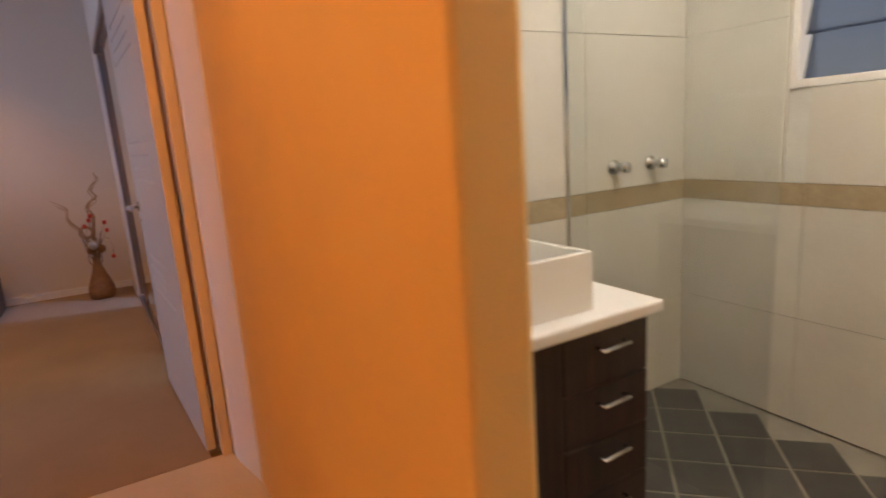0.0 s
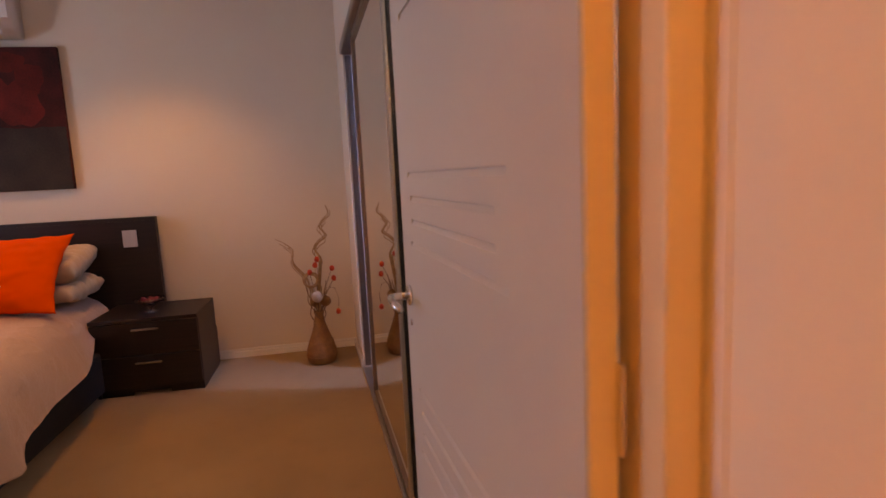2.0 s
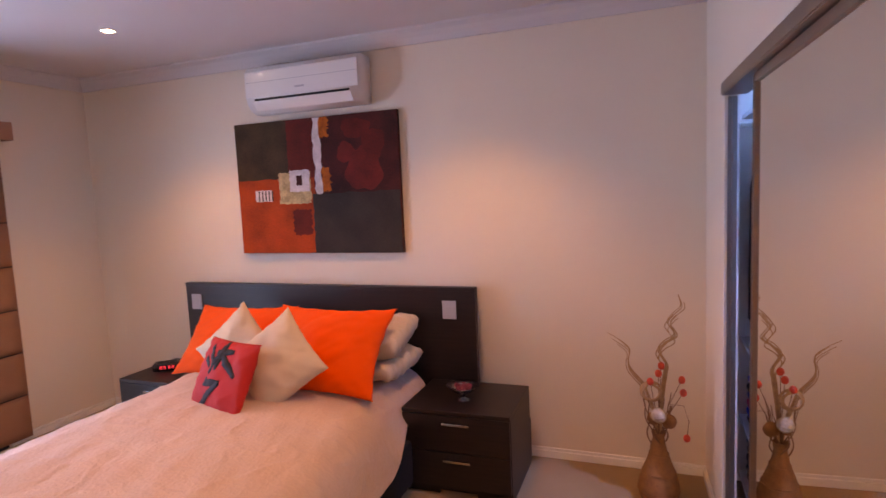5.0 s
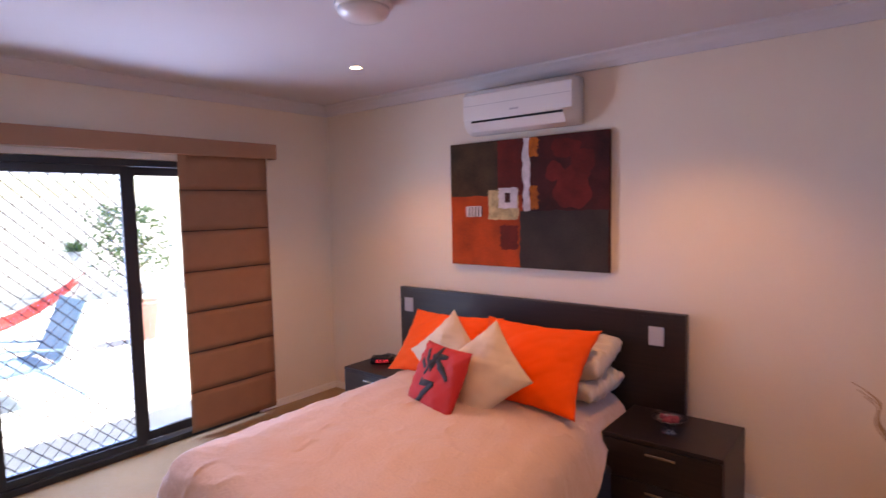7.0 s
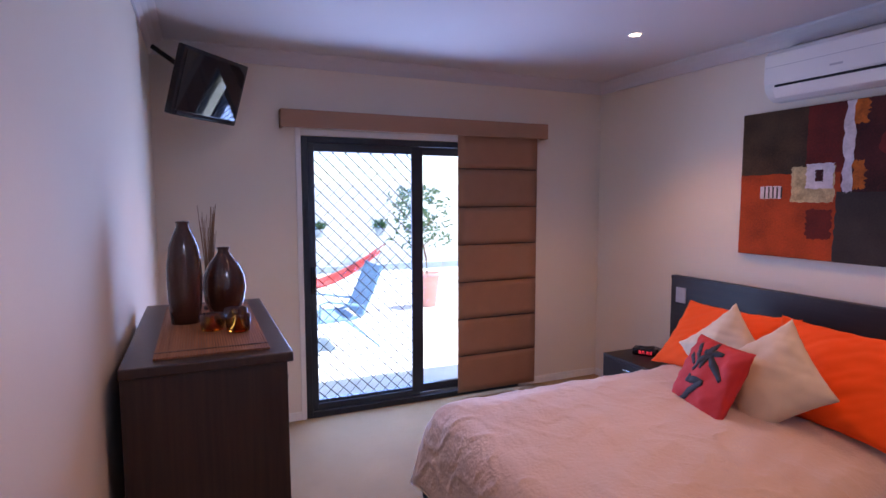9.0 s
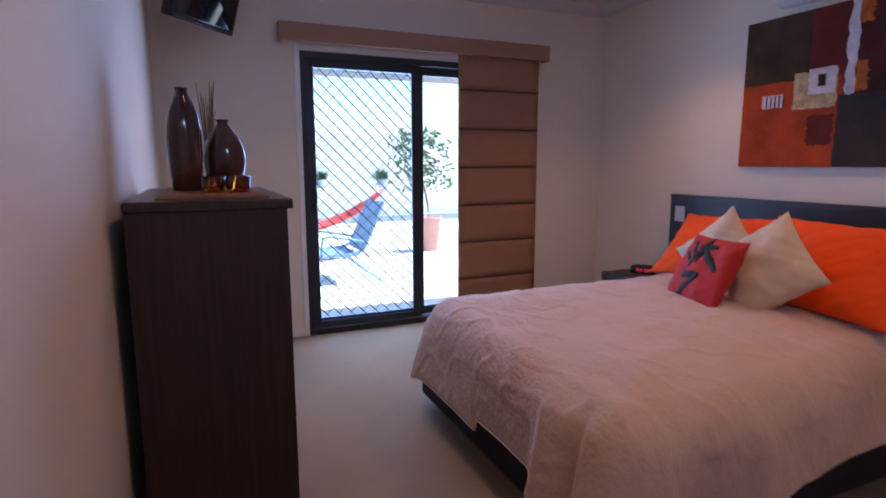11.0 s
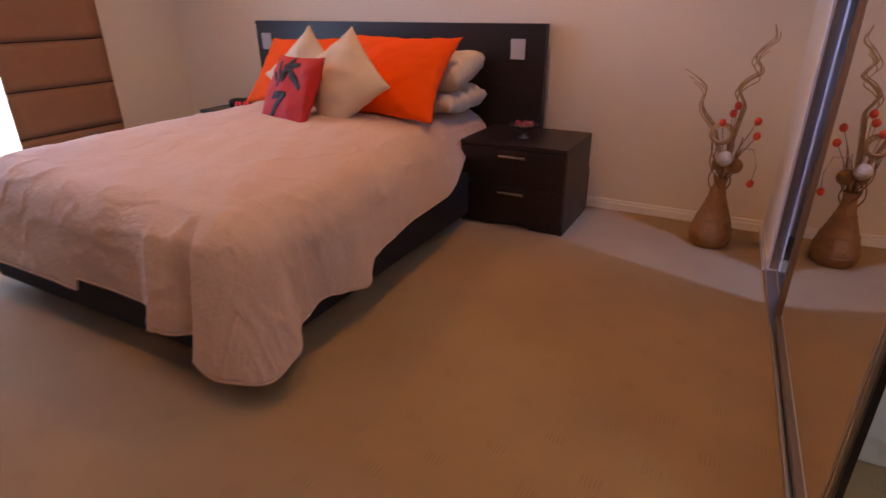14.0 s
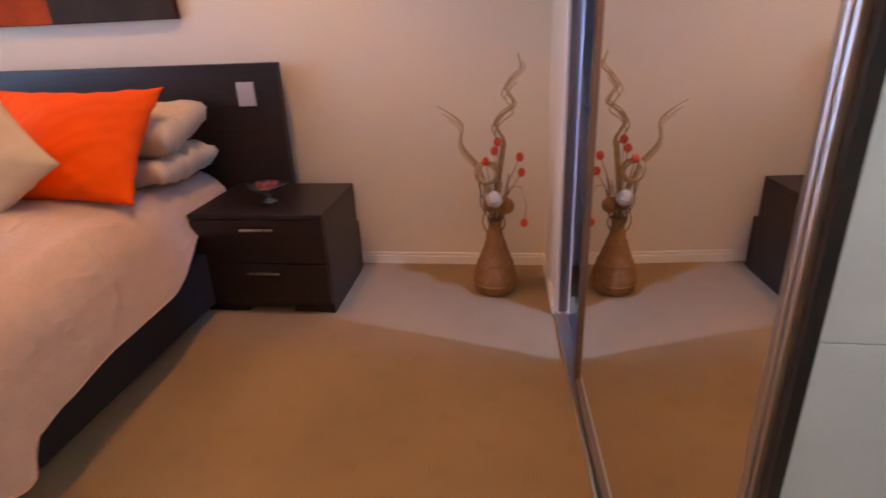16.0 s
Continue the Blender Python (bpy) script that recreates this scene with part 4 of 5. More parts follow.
# ---- air conditioner ----
def air_conditioner():
    t = thing("air_conditioner", "white wall-mounted split air conditioner above the painting", "air conditioner", place=(1.742, 0.06, 2.268))
    W_, Hh, D_ = 0.868, 0.305, 0.165
    prof = [(0.0, 0.0), (-D_ + 0.085, 0.0), (-D_ + 0.04, 0.020), (-D_ + 0.010, 0.055), (-D_, 0.085), (-D_, 0.255), (-D_ + 0.007, 0.285), (-D_ + 0.025, Hh), (0.0, Hh)]
    bm = bmesh.new()
    ends = [[bm.verts.new((x, y - 0.002, z)) for y, z in prof] for x in (0.0, W_)]
    n = len(prof)
    for i in range(n):
        bm.faces.new((ends[0][i], ends[0][(i + 1) % n], ends[1][(i + 1) % n], ends[1][i]))
    bm.faces.new(ends[0][::-1])
    bm.faces.new(ends[1])
    bmesh.ops.bevel(bm, geom=[e for e in bm.edges], offset=0.006, segments=2, affect="EDGES")
    body = part("body", bm, M_PLASTIC, t, "", True)
    part("front_panel", boxes((0.003, W_ - 0.003, -D_ - 0.010, -D_ - 0.0025, 0.10, 0.272), bevel=0.003), M_PLASTIC, t)
    part("outlet", boxes((0.07, W_ - 0.07, -D_ - 0.002, -D_ + 0.015, 0.074, 0.092)), M_DARKPLASTIC, t, "dark air outlet slot")
    bm = bmesh.new()
    box(bm, 0.06, W_ - 0.06, -0.002, 0.002, -0.035, 0.035, 0.0015)
    transform(bm, pose(0, -D_ + 0.008, 0.045, 34))
    part("louvre", bm, M_PLASTIC, t)
    part("badge", boxes((W_ / 2 - 0.035, W_ / 2 + 0.035, -D_ - 0.0115, -D_ - 0.0102, 0.135, 0.147)), M_SWITCH, t, "small grey badge")
    part("panel_line", boxes((0.012, W_ - 0.012, -D_ - 0.0112, -D_ - 0.0102, 0.196, 0.199)), M_SWITCH, t)


air_conditioner()


# ---- painting ----
def painting():
    x0, z1, W_, Hh = 1.510, 2.222, 1.287, 0.925
    t = thing("painting", "abstract canvas in rust, brown and charcoal blocks", "painting", place=(x0, 0.06, z1))
    brown = mat("paint_brown", (0.052, 0.028, 0.012), 0.9, vary=0.75, scale=5, bump=0.5, fine=90)
    wine = mat("paint_wine", (0.125, 0.011, 0.006), 0.9, vary=0.5, scale=7, bump=0.5, fine=90)
    dark = mat("paint_darkred", (0.062, 0.008, 0.006), 0.9, vary=0.8, scale=5, bump=0.5, fine=90)
    rust = mat("paint_rust", (0.38, 0.046, 0.006), 0.9, vary=0.55, scale=4, bump=0.5, fine=90)
    coal = mat("paint_charcoal", (0.036, 0.027, 0.023), 0.9, vary=0.45, scale=5, bump=0.5, fine=90)
    cream = mat("paint_cream", (0.50, 0.38, 0.20), 0.9, vary=0.5, scale=22, bump=0.5, fine=90)
    white = mat("paint_white", (0.62, 0.56, 0.58), 0.9, vary=0.3, scale=18, bump=0.5, fine=90)
    amber = mat("paint_amber", (0.44, 0.10, 0.01), 0.9, vary=0.6, scale=18, bump=0.5, fine=90)
    part("canvas", boxes((0, W_, -0.036, -0.003, -Hh, 0), bevel=0.003), dark, t, "stretched canvas edge")

    def patch(name, u0, u1, v0, v1, m, lift, ragged=0.0, seed=0, label=""):
        rnd = random.Random(seed)
        bm = bmesh.new()
        n = 14
        def rim(k):
            return rnd.uniform(-ragged, ragged) if ragged else 0.0
        pts = [(u0 + (u1 - u0) * i / n, v0 + rim(i)) for i in range(n)] + [(u1 + rim(i), v0 + (v1 - v0) * i / n) for i in range(n)]
        pts += [(u1 - (u1 - u0) * i / n, v1 + rim(i)) for i in range(n)] + [(u0 + rim(i), v1 - (v1 - v0) * i / n) for i in range(n)]
        pts = [(min(max(u, 0.0015), 0.9985), min(max(v, 0.002), 0.998)) for u, v in pts]
        f = bm.faces.new([bm.verts.new((u * W_, -0.0362 - lift, -v * Hh)) for u, v in pts])
        ex = bmesh.ops.extrude_face_region(bm, geom=[f])
        for g in ex["geom"]:
            if isinstance(g, bmesh.types.BMVert):
                g.co.y = -0.0361
        part(name, bm, m, t, label)

    patch("brown_block", 0.0, 0.345, 0.0, 0.44, brown, 0.0010, 0.006, 1)
    patch("wine_block", 0.34, 0.51, 0.0, 0.47, wine, 0.0014, 0.004, 2)
    patch("rust_block", 0.0, 0.50, 0.435, 1.0, rust, 0.0018, 0.005, 3)
    patch("dark_red_block", 0.58, 1.0, 0.0, 0.565, dark, 0.0011, 0.008, 4)
    def blob(u, v, ru, rv, m, lift, seed):
        rnd = random.Random(seed)
        bm = bmesh.new()
        ph = rnd.uniform(0, 6.28)
        rim = []
        for i in range(36):
            a = 2 * math.pi * i / 36
            k = 1 + 0.10 * math.sin(3 * a + ph) + 0.05 * math.sin(7 * a + 2 * ph)
            rim.append(bm.verts.new(((u + ru * k * math.cos(a)) * W_, -0.0362 - lift, -(v + rv * k * math.sin(a)) * Hh)))
        f = bm.faces.new(rim)
        ex = bmesh.ops.extrude_face_region(bm, geom=[f])
        for g in ex["geom"]:
            if isinstance(g, bmesh.types.BMVert):
                g.co.y = -0.0361
        part("red_blot", bm, m, t)

    blot = mat("paint_blot", (0.15, 0.013, 0.008), 0.9, vary=0.5, scale=8, bump=0.5, fine=90)
    blob(0.70, 0.27, 0.055, 0.075, blot, 0.0015, 14)
    blob(0.80, 0.40, 0.105, 0.155, blot, 0.0017, 15)
    blob(0.76, 0.10, 0.085, 0.070, wine, 0.0016, 16)
    blob(0.86, 0.22, 0.065, 0.110, wine, 0.0018, 17)
    patch("charcoal_block", 0.485, 1.0, 0.555, 1.0, coal, 0.0022, 0.006, 5)
    patch("wine_square", 0.355, 0.47, 0.67, 0.86, wine, 0.0026, 0.008, 6)
    patch("amber_streak", 0.535, 0.60, 0.0, 0.15, amber, 0.0020, 0.010, 7)
    patch("amber_streak", 0.545, 0.60, 0.37, 0.54, amber, 0.0020, 0.010, 8)
    patch("white_streak", 0.508, 0.548, 0.0, 0.56, white, 0.0026, 0.008, 9)
    patch("cream_square", 0.275, 0.475, 0.39, 0.625, cream, 0.0026, 0.005, 10)
    patch("white_square", 0.345, 0.470, 0.375, 0.535, white, 0.0032, 0.004, 11)
    patch("dark_mark", 0.388, 0.424, 0.415, 0.49, dark, 0.0038, 0.003, 12)
    patch("grey_label", 0.115, 0.225, 0.515, 0.60, white, 0.0026, 0.003, 13)
    for i in range(5):
        patch("bar_mark", 0.135 + i * 0.022, 0.143 + i * 0.022, 0.52, 0.597, coal, 0.0034, 0.001, 20 + i)


painting()


# ---- chest of drawers and what stands on it ----
def chest_of_drawers():
    t = thing("chest_of_drawers", "tall dark walnut chest of drawers against the wall", "chest of drawers", place=(1.53, -3.582, 0))
    W_, D_, H_ = 0.965, 0.45, 1.215
    part("top", boxes((-0.012, W_ + 0.012, 0, D_ + 0.012, H_ - 0.03, H_), bevel=0.004), M_CHEST, t)
    part("side_panel", boxes((0, 0.022, 0.002, D_ - 0.005, 0.085, H_ - 0.031), bevel=0.001), M_CHEST, t)
    part("side_panel", boxes((W_ - 0.022, W_, 0.002, D_ - 0.005, 0.085, H_ - 0.031), bevel=0.001), M_CHEST, t)
    part("back_panel", boxes((0.023, W_ - 0.023, 0.004, 0.014, 0.085, H_ - 0.031)), M_CHEST, t)
    part("bottom_panel", boxes((0.023, W_ - 0.023, 0.015, D_ - 0.01, 0.085, 0.105)), M_CHEST, t)
    for x in (0.0, W_ - 0.05):
        for y in (0.002, D_ - 0.055):
            part("foot", boxes((x, x + 0.05, y, y + 0.05, 0.0, 0.084), bevel=0.003), M_CHEST, t)
    for i in range(5):
        z0 = 0.11 + i * 0.213
        d = part("drawer", boxes((0.026, W_ - 0.026, D_ - 0.022, D_ - 0.001, z0, z0 + 0.207), bevel=0.003), M_CHEST, t)
        for x in (0.24, W_ - 0.24):
            bm = revolve([(0.007, 0), (0.007, 0.014), (0.016, 0.020), (0.015, 0.028), (0.004, 0.031)], 16)
            transform(bm, pose(x, D_ - 0.001, z0 + 0.10, -90))
            part("knob", bm, M_CHROME, d, "steel knob", True)


chest_of_drawers()


def slatted_runner():
    t = thing("slatted_runner", "brown slatted timber runner on the chest", "table runner", place=(1.62, -3.50, 1.215))
    n = 40
    for i in range(n):
        y0 = i * 0.32 / n
        part("slat", boxes((0, 0.83, y0, y0 + 0.32 / n - 0.0012, 0.001, 0.007)), M_MAT, t)
    part("stitching", boxes((0.05, 0.056, 0.0, 0.319, 0.0072, 0.0086)), M_CHEST, t)
    part("stitching", boxes((0.77, 0.776, 0.0, 0.319, 0.0072, 0.0086)), M_CHEST, t)


slatted_runner()


def ceramic_vase(label, place, prof, rz, flat):
    t = thing("ceramic_vase", label, "vase", "glazed vases on the chest", place, rz)
    bm = revolve(prof, 36)
    for v in bm.verts:
        v.co.y *= flat
    part("body", bm, M_CERAMIC, t, "", True)
    bm = bmesh.new()
    r, z = prof[-3]
    seg = 24
    tube(bm, [(r * math.cos(2 * math.pi * i / seg), flat * r * math.sin(2 * math.pi * i / seg), z) for i in range(seg + 1)], 0.004, 6)
    part("rim", bm, M_CERAMIC, t, "", True)


ceramic_vase("tall dark brown glazed teardrop vase", (1.99, -3.42, 1.223), [(0.045, 0), (0.049, 0.004), (0.056, 0.08), (0.060, 0.16), (0.058, 0.22), (0.049, 0.28), (0.030, 0.33), (0.021, 0.348), (0.020, 0.365), (0.012, 0.365), (0.012, 0.34)], 95, 0.7)
ceramic_vase("short dark brown glazed teardrop vase", (1.91, -3.285, 1.223), [(0.045, 0), (0.050, 0.004), (0.070, 0.06), (0.079, 0.11), (0.073, 0.16), (0.052, 0.205), (0.028, 0.235), (0.019, 0.25), (0.021, 0.262), (0.012, 0.262), (0.012, 0.24)], 85, 0.65)


def tealight_glass(x, y):
    t = thing("tealight_glass", "amber glass tealight holder on the runner", "candle holder", "amber tealight holders", (x, y, 1.2232))
    part("cup", revolve([(0.034, 0.0), (0.038, 0.004), (0.041, 0.055), (0.038, 0.055), (0.035, 0.008), (0.002, 0.007)], 28), M_AMBER, t, "", True)
    part("candle", revolve([(0.019, 0.009), (0.019, 0.022), (0.003, 0.023)], 18), M_WHITE, t, "white wax candle", True)


tealight_glass(2.14, -3.335)
tealight_glass(2.06, -3.255)
tealight_glass(2.19, -3.255)


def dried_grass():
    t = thing("dried_grass", "thin dried grass stems behind the vases", "dried grass", place=(1.74, -3.335, 1.2232))
    part("weighted_foot", revolve([(0.025, 0), (0.025, 0.012), (0.012, 0.020)], 18), M_CHEST, t, "", True)
    rnd = random.Random(8)
    for i in range(30):
        a, l = rnd.uniform(0, 6.28), rnd.uniform(0.30, 0.43)
        dx, dy = 0.05 * math.cos(a), 0.035 * math.sin(a)
        bm = bmesh.new()
        tube(bm, [(0.15 * dx, 0.15 * dy, 0.015), (0.5 * dx, 0.5 * dy, 0.55 * l), (dx, dy, l)], 0.0022, 5, 0.5)
        part("stem", bm, M_TWIG, t)


dried_grass()


# ---- television in the corner ----
def television():
    t = new("television")
    t.empty_display_size = 0.1
    t.matrix_world = Matrix.Translation((0.40, -3.27, 2.35)) @ pose(0, 0, 0, 0, 0, 140) @ pose(0, 0, 0, 18, 0, 0)
    tagged(t, "small black flat television on a wall bracket", "television")
    # screen looks along local -y
    part("case", boxes((-0.29, 0.29, -0.02, 0.03, -0.20, 0.20), bevel=0.008), M_DARKPLASTIC, t, "", True)
    glossy = mat("screen_glass", (0.008, 0.009, 0.012), 0.04, vary=0.0, bump=0, coat=0.5)
    part("screen", boxes((-0.265, 0.265, -0.0235, -0.0205, -0.165, 0.178)), glossy, t, "dark reflective screen")
    part("speaker_strip", boxes((-0.25, 0.25, -0.023, -0.0205, -0.19, -0.172), bevel=0.001), M_BASE, t)
    part("back_bulge", boxes((-0.20, 0.20, 0.0302, 0.06, -0.14, 0.14), bevel=0.012), M_DARKPLASTIC, t)
    bm = bmesh.new()
    tube(bm, [(0, 0.06, 0), (0.0, 0.16, 0.03), (0.03, 0.30, 0.08), (0.0, 0.56, 0.16)], 0.016, 10)
    part("bracket_arm", bm, M_DARKPLASTIC, t, "black steel wall bracket arm")
    part("bracket_plate", boxes((-0.06, 0.06, 0.0602, 0.068, -0.06, 0.06), bevel=0.002), M_DARKPLASTIC, t)


television()


# ---- floor vase with twigs ----
def floor_vase():
    t = thing("floor_vase", "woven tan floor vase with curly twigs and red seed heads", "vase", place=(4.345, -0.245, 0))
    bm = revolve([(0.085, 0.0), (0.098, 0.012), (0.106, 0.05), (0.103, 0.09), (0.088, 0.14), (0.066, 0.20), (0.044, 0.26), (0.033, 0.31), (0.030, 0.34), (0.037, 0.365), (0.034, 0.367), (0.026, 0.345), (0.026, 0.33)], 40)
    part("body", bm, M_WICKER, t, "", True)
    for z, r in ((0.055, 0.1075), (0.15, 0.0855), (0.25, 0.049)):
        b2 = bmesh.new()
        tube(b2, [(r * math.cos(2 * math.pi * i / 28), r * math.sin(2 * math.pi * i / 28), z) for i in range(29)], 0.003, 5)
        part("woven_band", b2, M_WICKER, t)
    rnd = random.Random(11)

    def curly(base, tip, amp, turns, radius, m, n=40, seed=0):
        r2 = random.Random(seed)
        p0 = r2.uniform(0, 6.28)
        b2 = bmesh.new()
        pts = []
        a, c = Vector(base), Vector(tip)
        for i in range(n + 1):
            f = i / n
            p = a.lerp(c, f)
            w = amp * math.sin(math.pi * min(1.0, f * 1.15)) ** 0.7
            p += Vector((w * math.sin(turns * 6.28 * f + p0), 0.5 * w * math.cos(turns * 6.28 * f + p0), 0))
            p.y = min(p.y, 0.215)
            pts.append(p)
        tube(b2, pts, radius, 6, 0.55)
        part("twig", b2, m, t, "curly dried willow twig", True)

    def wavy(stops, spread, strands, radius, seed):
        """Strands that run side by side through the stops and fray apart towards the tip."""
        r2 = random.Random(seed)
        for k in range(strands):
            ox, oz, oy = r2.uniform(-spread, spread), r2.uniform(-spread, spread), r2.uniform(-0.03, 0.03)
            cut = r2.uniform(0.80, 1.0) if k else 1.0
            q = [Vector((x + ox * (0.4 + 0.6 * i / len(stops)), oy * i / len(stops), z + oz * (0.3 if i < 2 else 1.0))) for i, (x, z) in enumerate(stops)]
            q = [2 * q[0] - q[1]] + q + [2 * q[-1] - q[-2]]
            pts = []
            for i in range(1, len(q) - 2):
                for f in range(9):
                    u = f / 9
                    pts.append(0.5 * (2 * q[i] + (q[i + 1] - q[i - 1]) * u + (2 * q[i - 1] - 5 * q[i] + 4 * q[i + 1] - q[i + 2]) * u * u + (3 * q[i] - q[i - 1] - 3 * q[i + 1] + q[i + 2]) * u ** 3))
            pts = pts[:max(12, int(len(pts) * cut))]
            b2 = bmesh.new()
            tube(b2, pts, radius, 6, 0.45)
            part("twig", b2, M_TWIG_PALE, t, "curly dried willow twig", True)

    wavy([(0.0, 0.28), (0.01, 0.50), (0.03, 0.66), (0.035, 0.72), (0.0, 0.79), (0.03, 0.84), (0.078, 0.88), (0.045, 0.94), (0.075, 0.99), (0.11, 1.03), (0.09, 1.10)], 0.022, 6, 0.0045, 5)
    wavy([(0.0, 0.28), (-0.02, 0.46), (-0.055, 0.56), (-0.08, 0.62), (-0.14, 0.69), (-0.155, 0.74), (-0.15, 0.80), (-0.20, 0.845), (-0.27, 0.885)], 0.016, 5, 0.0042, 6)
    for k, r in enumerate((0.052, 0.046, 0.040)):
        b2 = bmesh.new()
        tube(b2, [(-0.035 + r * math.cos(0.24 * i + k), -0.03 - 0.008 * k, 0.595 + r * math.sin(0.24 * i + k)) for i in range(25)], 0.0065, 6)
        part("twig", b2, M_TWIG_PALE, t, "twig bent into a loop", True)
    for k in range(8):
        a = rnd.uniform(0, 6.28)
        tip = (0.075 * math.cos(a), 0.06 * math.sin(a), rnd.uniform(0.46, 0.60))
        curly((0.004 * (k - 5), 0.0, 0.20), tip, 0.018, 1.6, 0.0046, M_TWIG, 26, seed=30 + k)
    for x, y, z in ((0.014, -0.03, 0.735), (0.0, -0.05, 0.70), (-0.04, -0.04, 0.65), (0.112, -0.03, 0.667), (0.12, -0.02, 0.595), (0.135, -0.04, 0.362), ):
        b2 = bmesh.new()
        ball(b2, (x, y, z), 0.018, 10, 8, 1.15)
        part("seed_head", b2, M_BERRY, t, "dried red seed head", True)
        b2 = bmesh.new()
        if z > 0.4:
            tube(b2, [(0.0, 0.0, 0.30), (x * 0.45, y * 0.4, 0.30 + (z - 0.30) * 0.6), (x, y, z)], 0.0028, 6, 0.6)
        else:
            tube(b2, [(0.01, 0.0, 0.30), (0.06, -0.02, 0.53), (0.12, -0.03, 0.53), (0.145, -0.04, 0.45), (x, y, z)], 0.0022, 6, 0.7)
        part("stalk", b2, M_TWIG, t, "", True)
    for x, y, z, r, m in ((0.0, -0.07, 0.483, 0.037, M_BALL), (0.05, -0.03, 0.44, 0.036, M_WICKER), (-0.02, 0.02, 0.43, 0.035, M_WICKER)):
        b2 = bmesh.new()
        ball(b2, (x, y, z), r, 20, 14)
        twine = part("twine_ball", b2, m, t, "ball of wound twine", True)
        b2 = bmesh.new()
        for q in range(4):
            ax = pose(0, 0, 0, rnd.uniform(0, 180), rnd.uniform(0, 180), 0)
            tube(b2, [Vector((x, y, z)) + ax @ Vector(((r + 0.001) * math.cos(s * 6.28 / 22), (r + 0.001) * math.sin(s * 6.28 / 22), 0)) for s in range(23)], 0.0022, 5)
        part("winding", b2, m, twine)
        b2 = bmesh.new()
        tube(b2, [(0, 0, 0.30), (x * 0.7, y * 0.7, z - r * 0.6)], 0.003, 6)
        part("stalk", b2, M_TWIG, t)


floor_vase()


# ---- ensuite tiles and switch ----
def ensuite_switch():
    t = thing("light_switch", "white plastic three-gang light switch on tiles", "light switch", place=(5.115, -1.760, 1.185))
    part("plate", boxes((-0.04, 0.04, -0.010, -0.0005, -0.062, 0.062), bevel=0.003), M_PLASTIC, t)
    for i in range(3):
        part("rocker", boxes((-0.012, 0.012, -0.0135, -0.0105, -0.042 + i * 0.032, -0.024 + i * 0.032), bevel=0.001), M_PLASTIC, t)


ensuite_switch()

# ---- bathroom off the hall ----
structure("floor_bathroom", boxes((4.9, 6.85, -7.6, -4.30, -0.08, -0.010)), M_FLOORGROUT, "grouted bathroom floor")
structure("ceiling_bathroom", boxes((5.0, 6.95, -7.6, -4.2, H, H + 0.1)), M_CEIL, "white painted bathroom ceiling")
structure("wall_bath_north", boxes((4.985, 6.9, -4.358, -4.25, 0, H)), M_GROUT, "grouted bathroom wall")
structure("wall_bath_east", boxes((6.792, 6.9, -4.80, -4.358, 0, H), (6.792, 6.9, -5.60, -4.80, 0, 1.30), (6.792, 6.9, -5.60, -4.80, 2.0, H), (6.792, 6.9, -7.6, -5.60, 0, H)), M_GROUT, "grouted bathroom wall with a window opening")
structure("wall_bath_west", boxes((4.987, 5.0, -5.37, -4.358, 0, H)), M_BTILE, "cream bathroom wall behind the vanity")


def bathroom_window():
    t = thing("window_1", "high frosted bathroom window with white frame", "window", place=(6.792, -5.60, 1.30))
    t["kind"] = "structure"
    f = part("window_frame", boxes((-0.01, 0.10, 0.0, 0.03, 0, 0.70), (-0.01, 0.10, 0.77, 0.80, 0, 0.70), (-0.01, 0.10, 0.03, 0.77, 0, 0.03), (-0.01, 0.10, 0.03, 0.77, 0.67, 0.70), bevel=0.002), M_WHITE, t)
    frosted = glass("frosted_glass", (0.045, 0.058, 0.085), 0.35)
    for i in range(4):
        bm = bmesh.new()
        box(bm, -0.003, 0.003, 0.032, 0.768, -0.088, 0.088, 0.001)
        transform(bm, pose(0.05, 0, 0.112 + i * 0.158, 0, 14, 0))
        p = part("pane", bm, frosted, t, "frosted louvre blade")
        p.visible_shadow = False


bathroom_window()


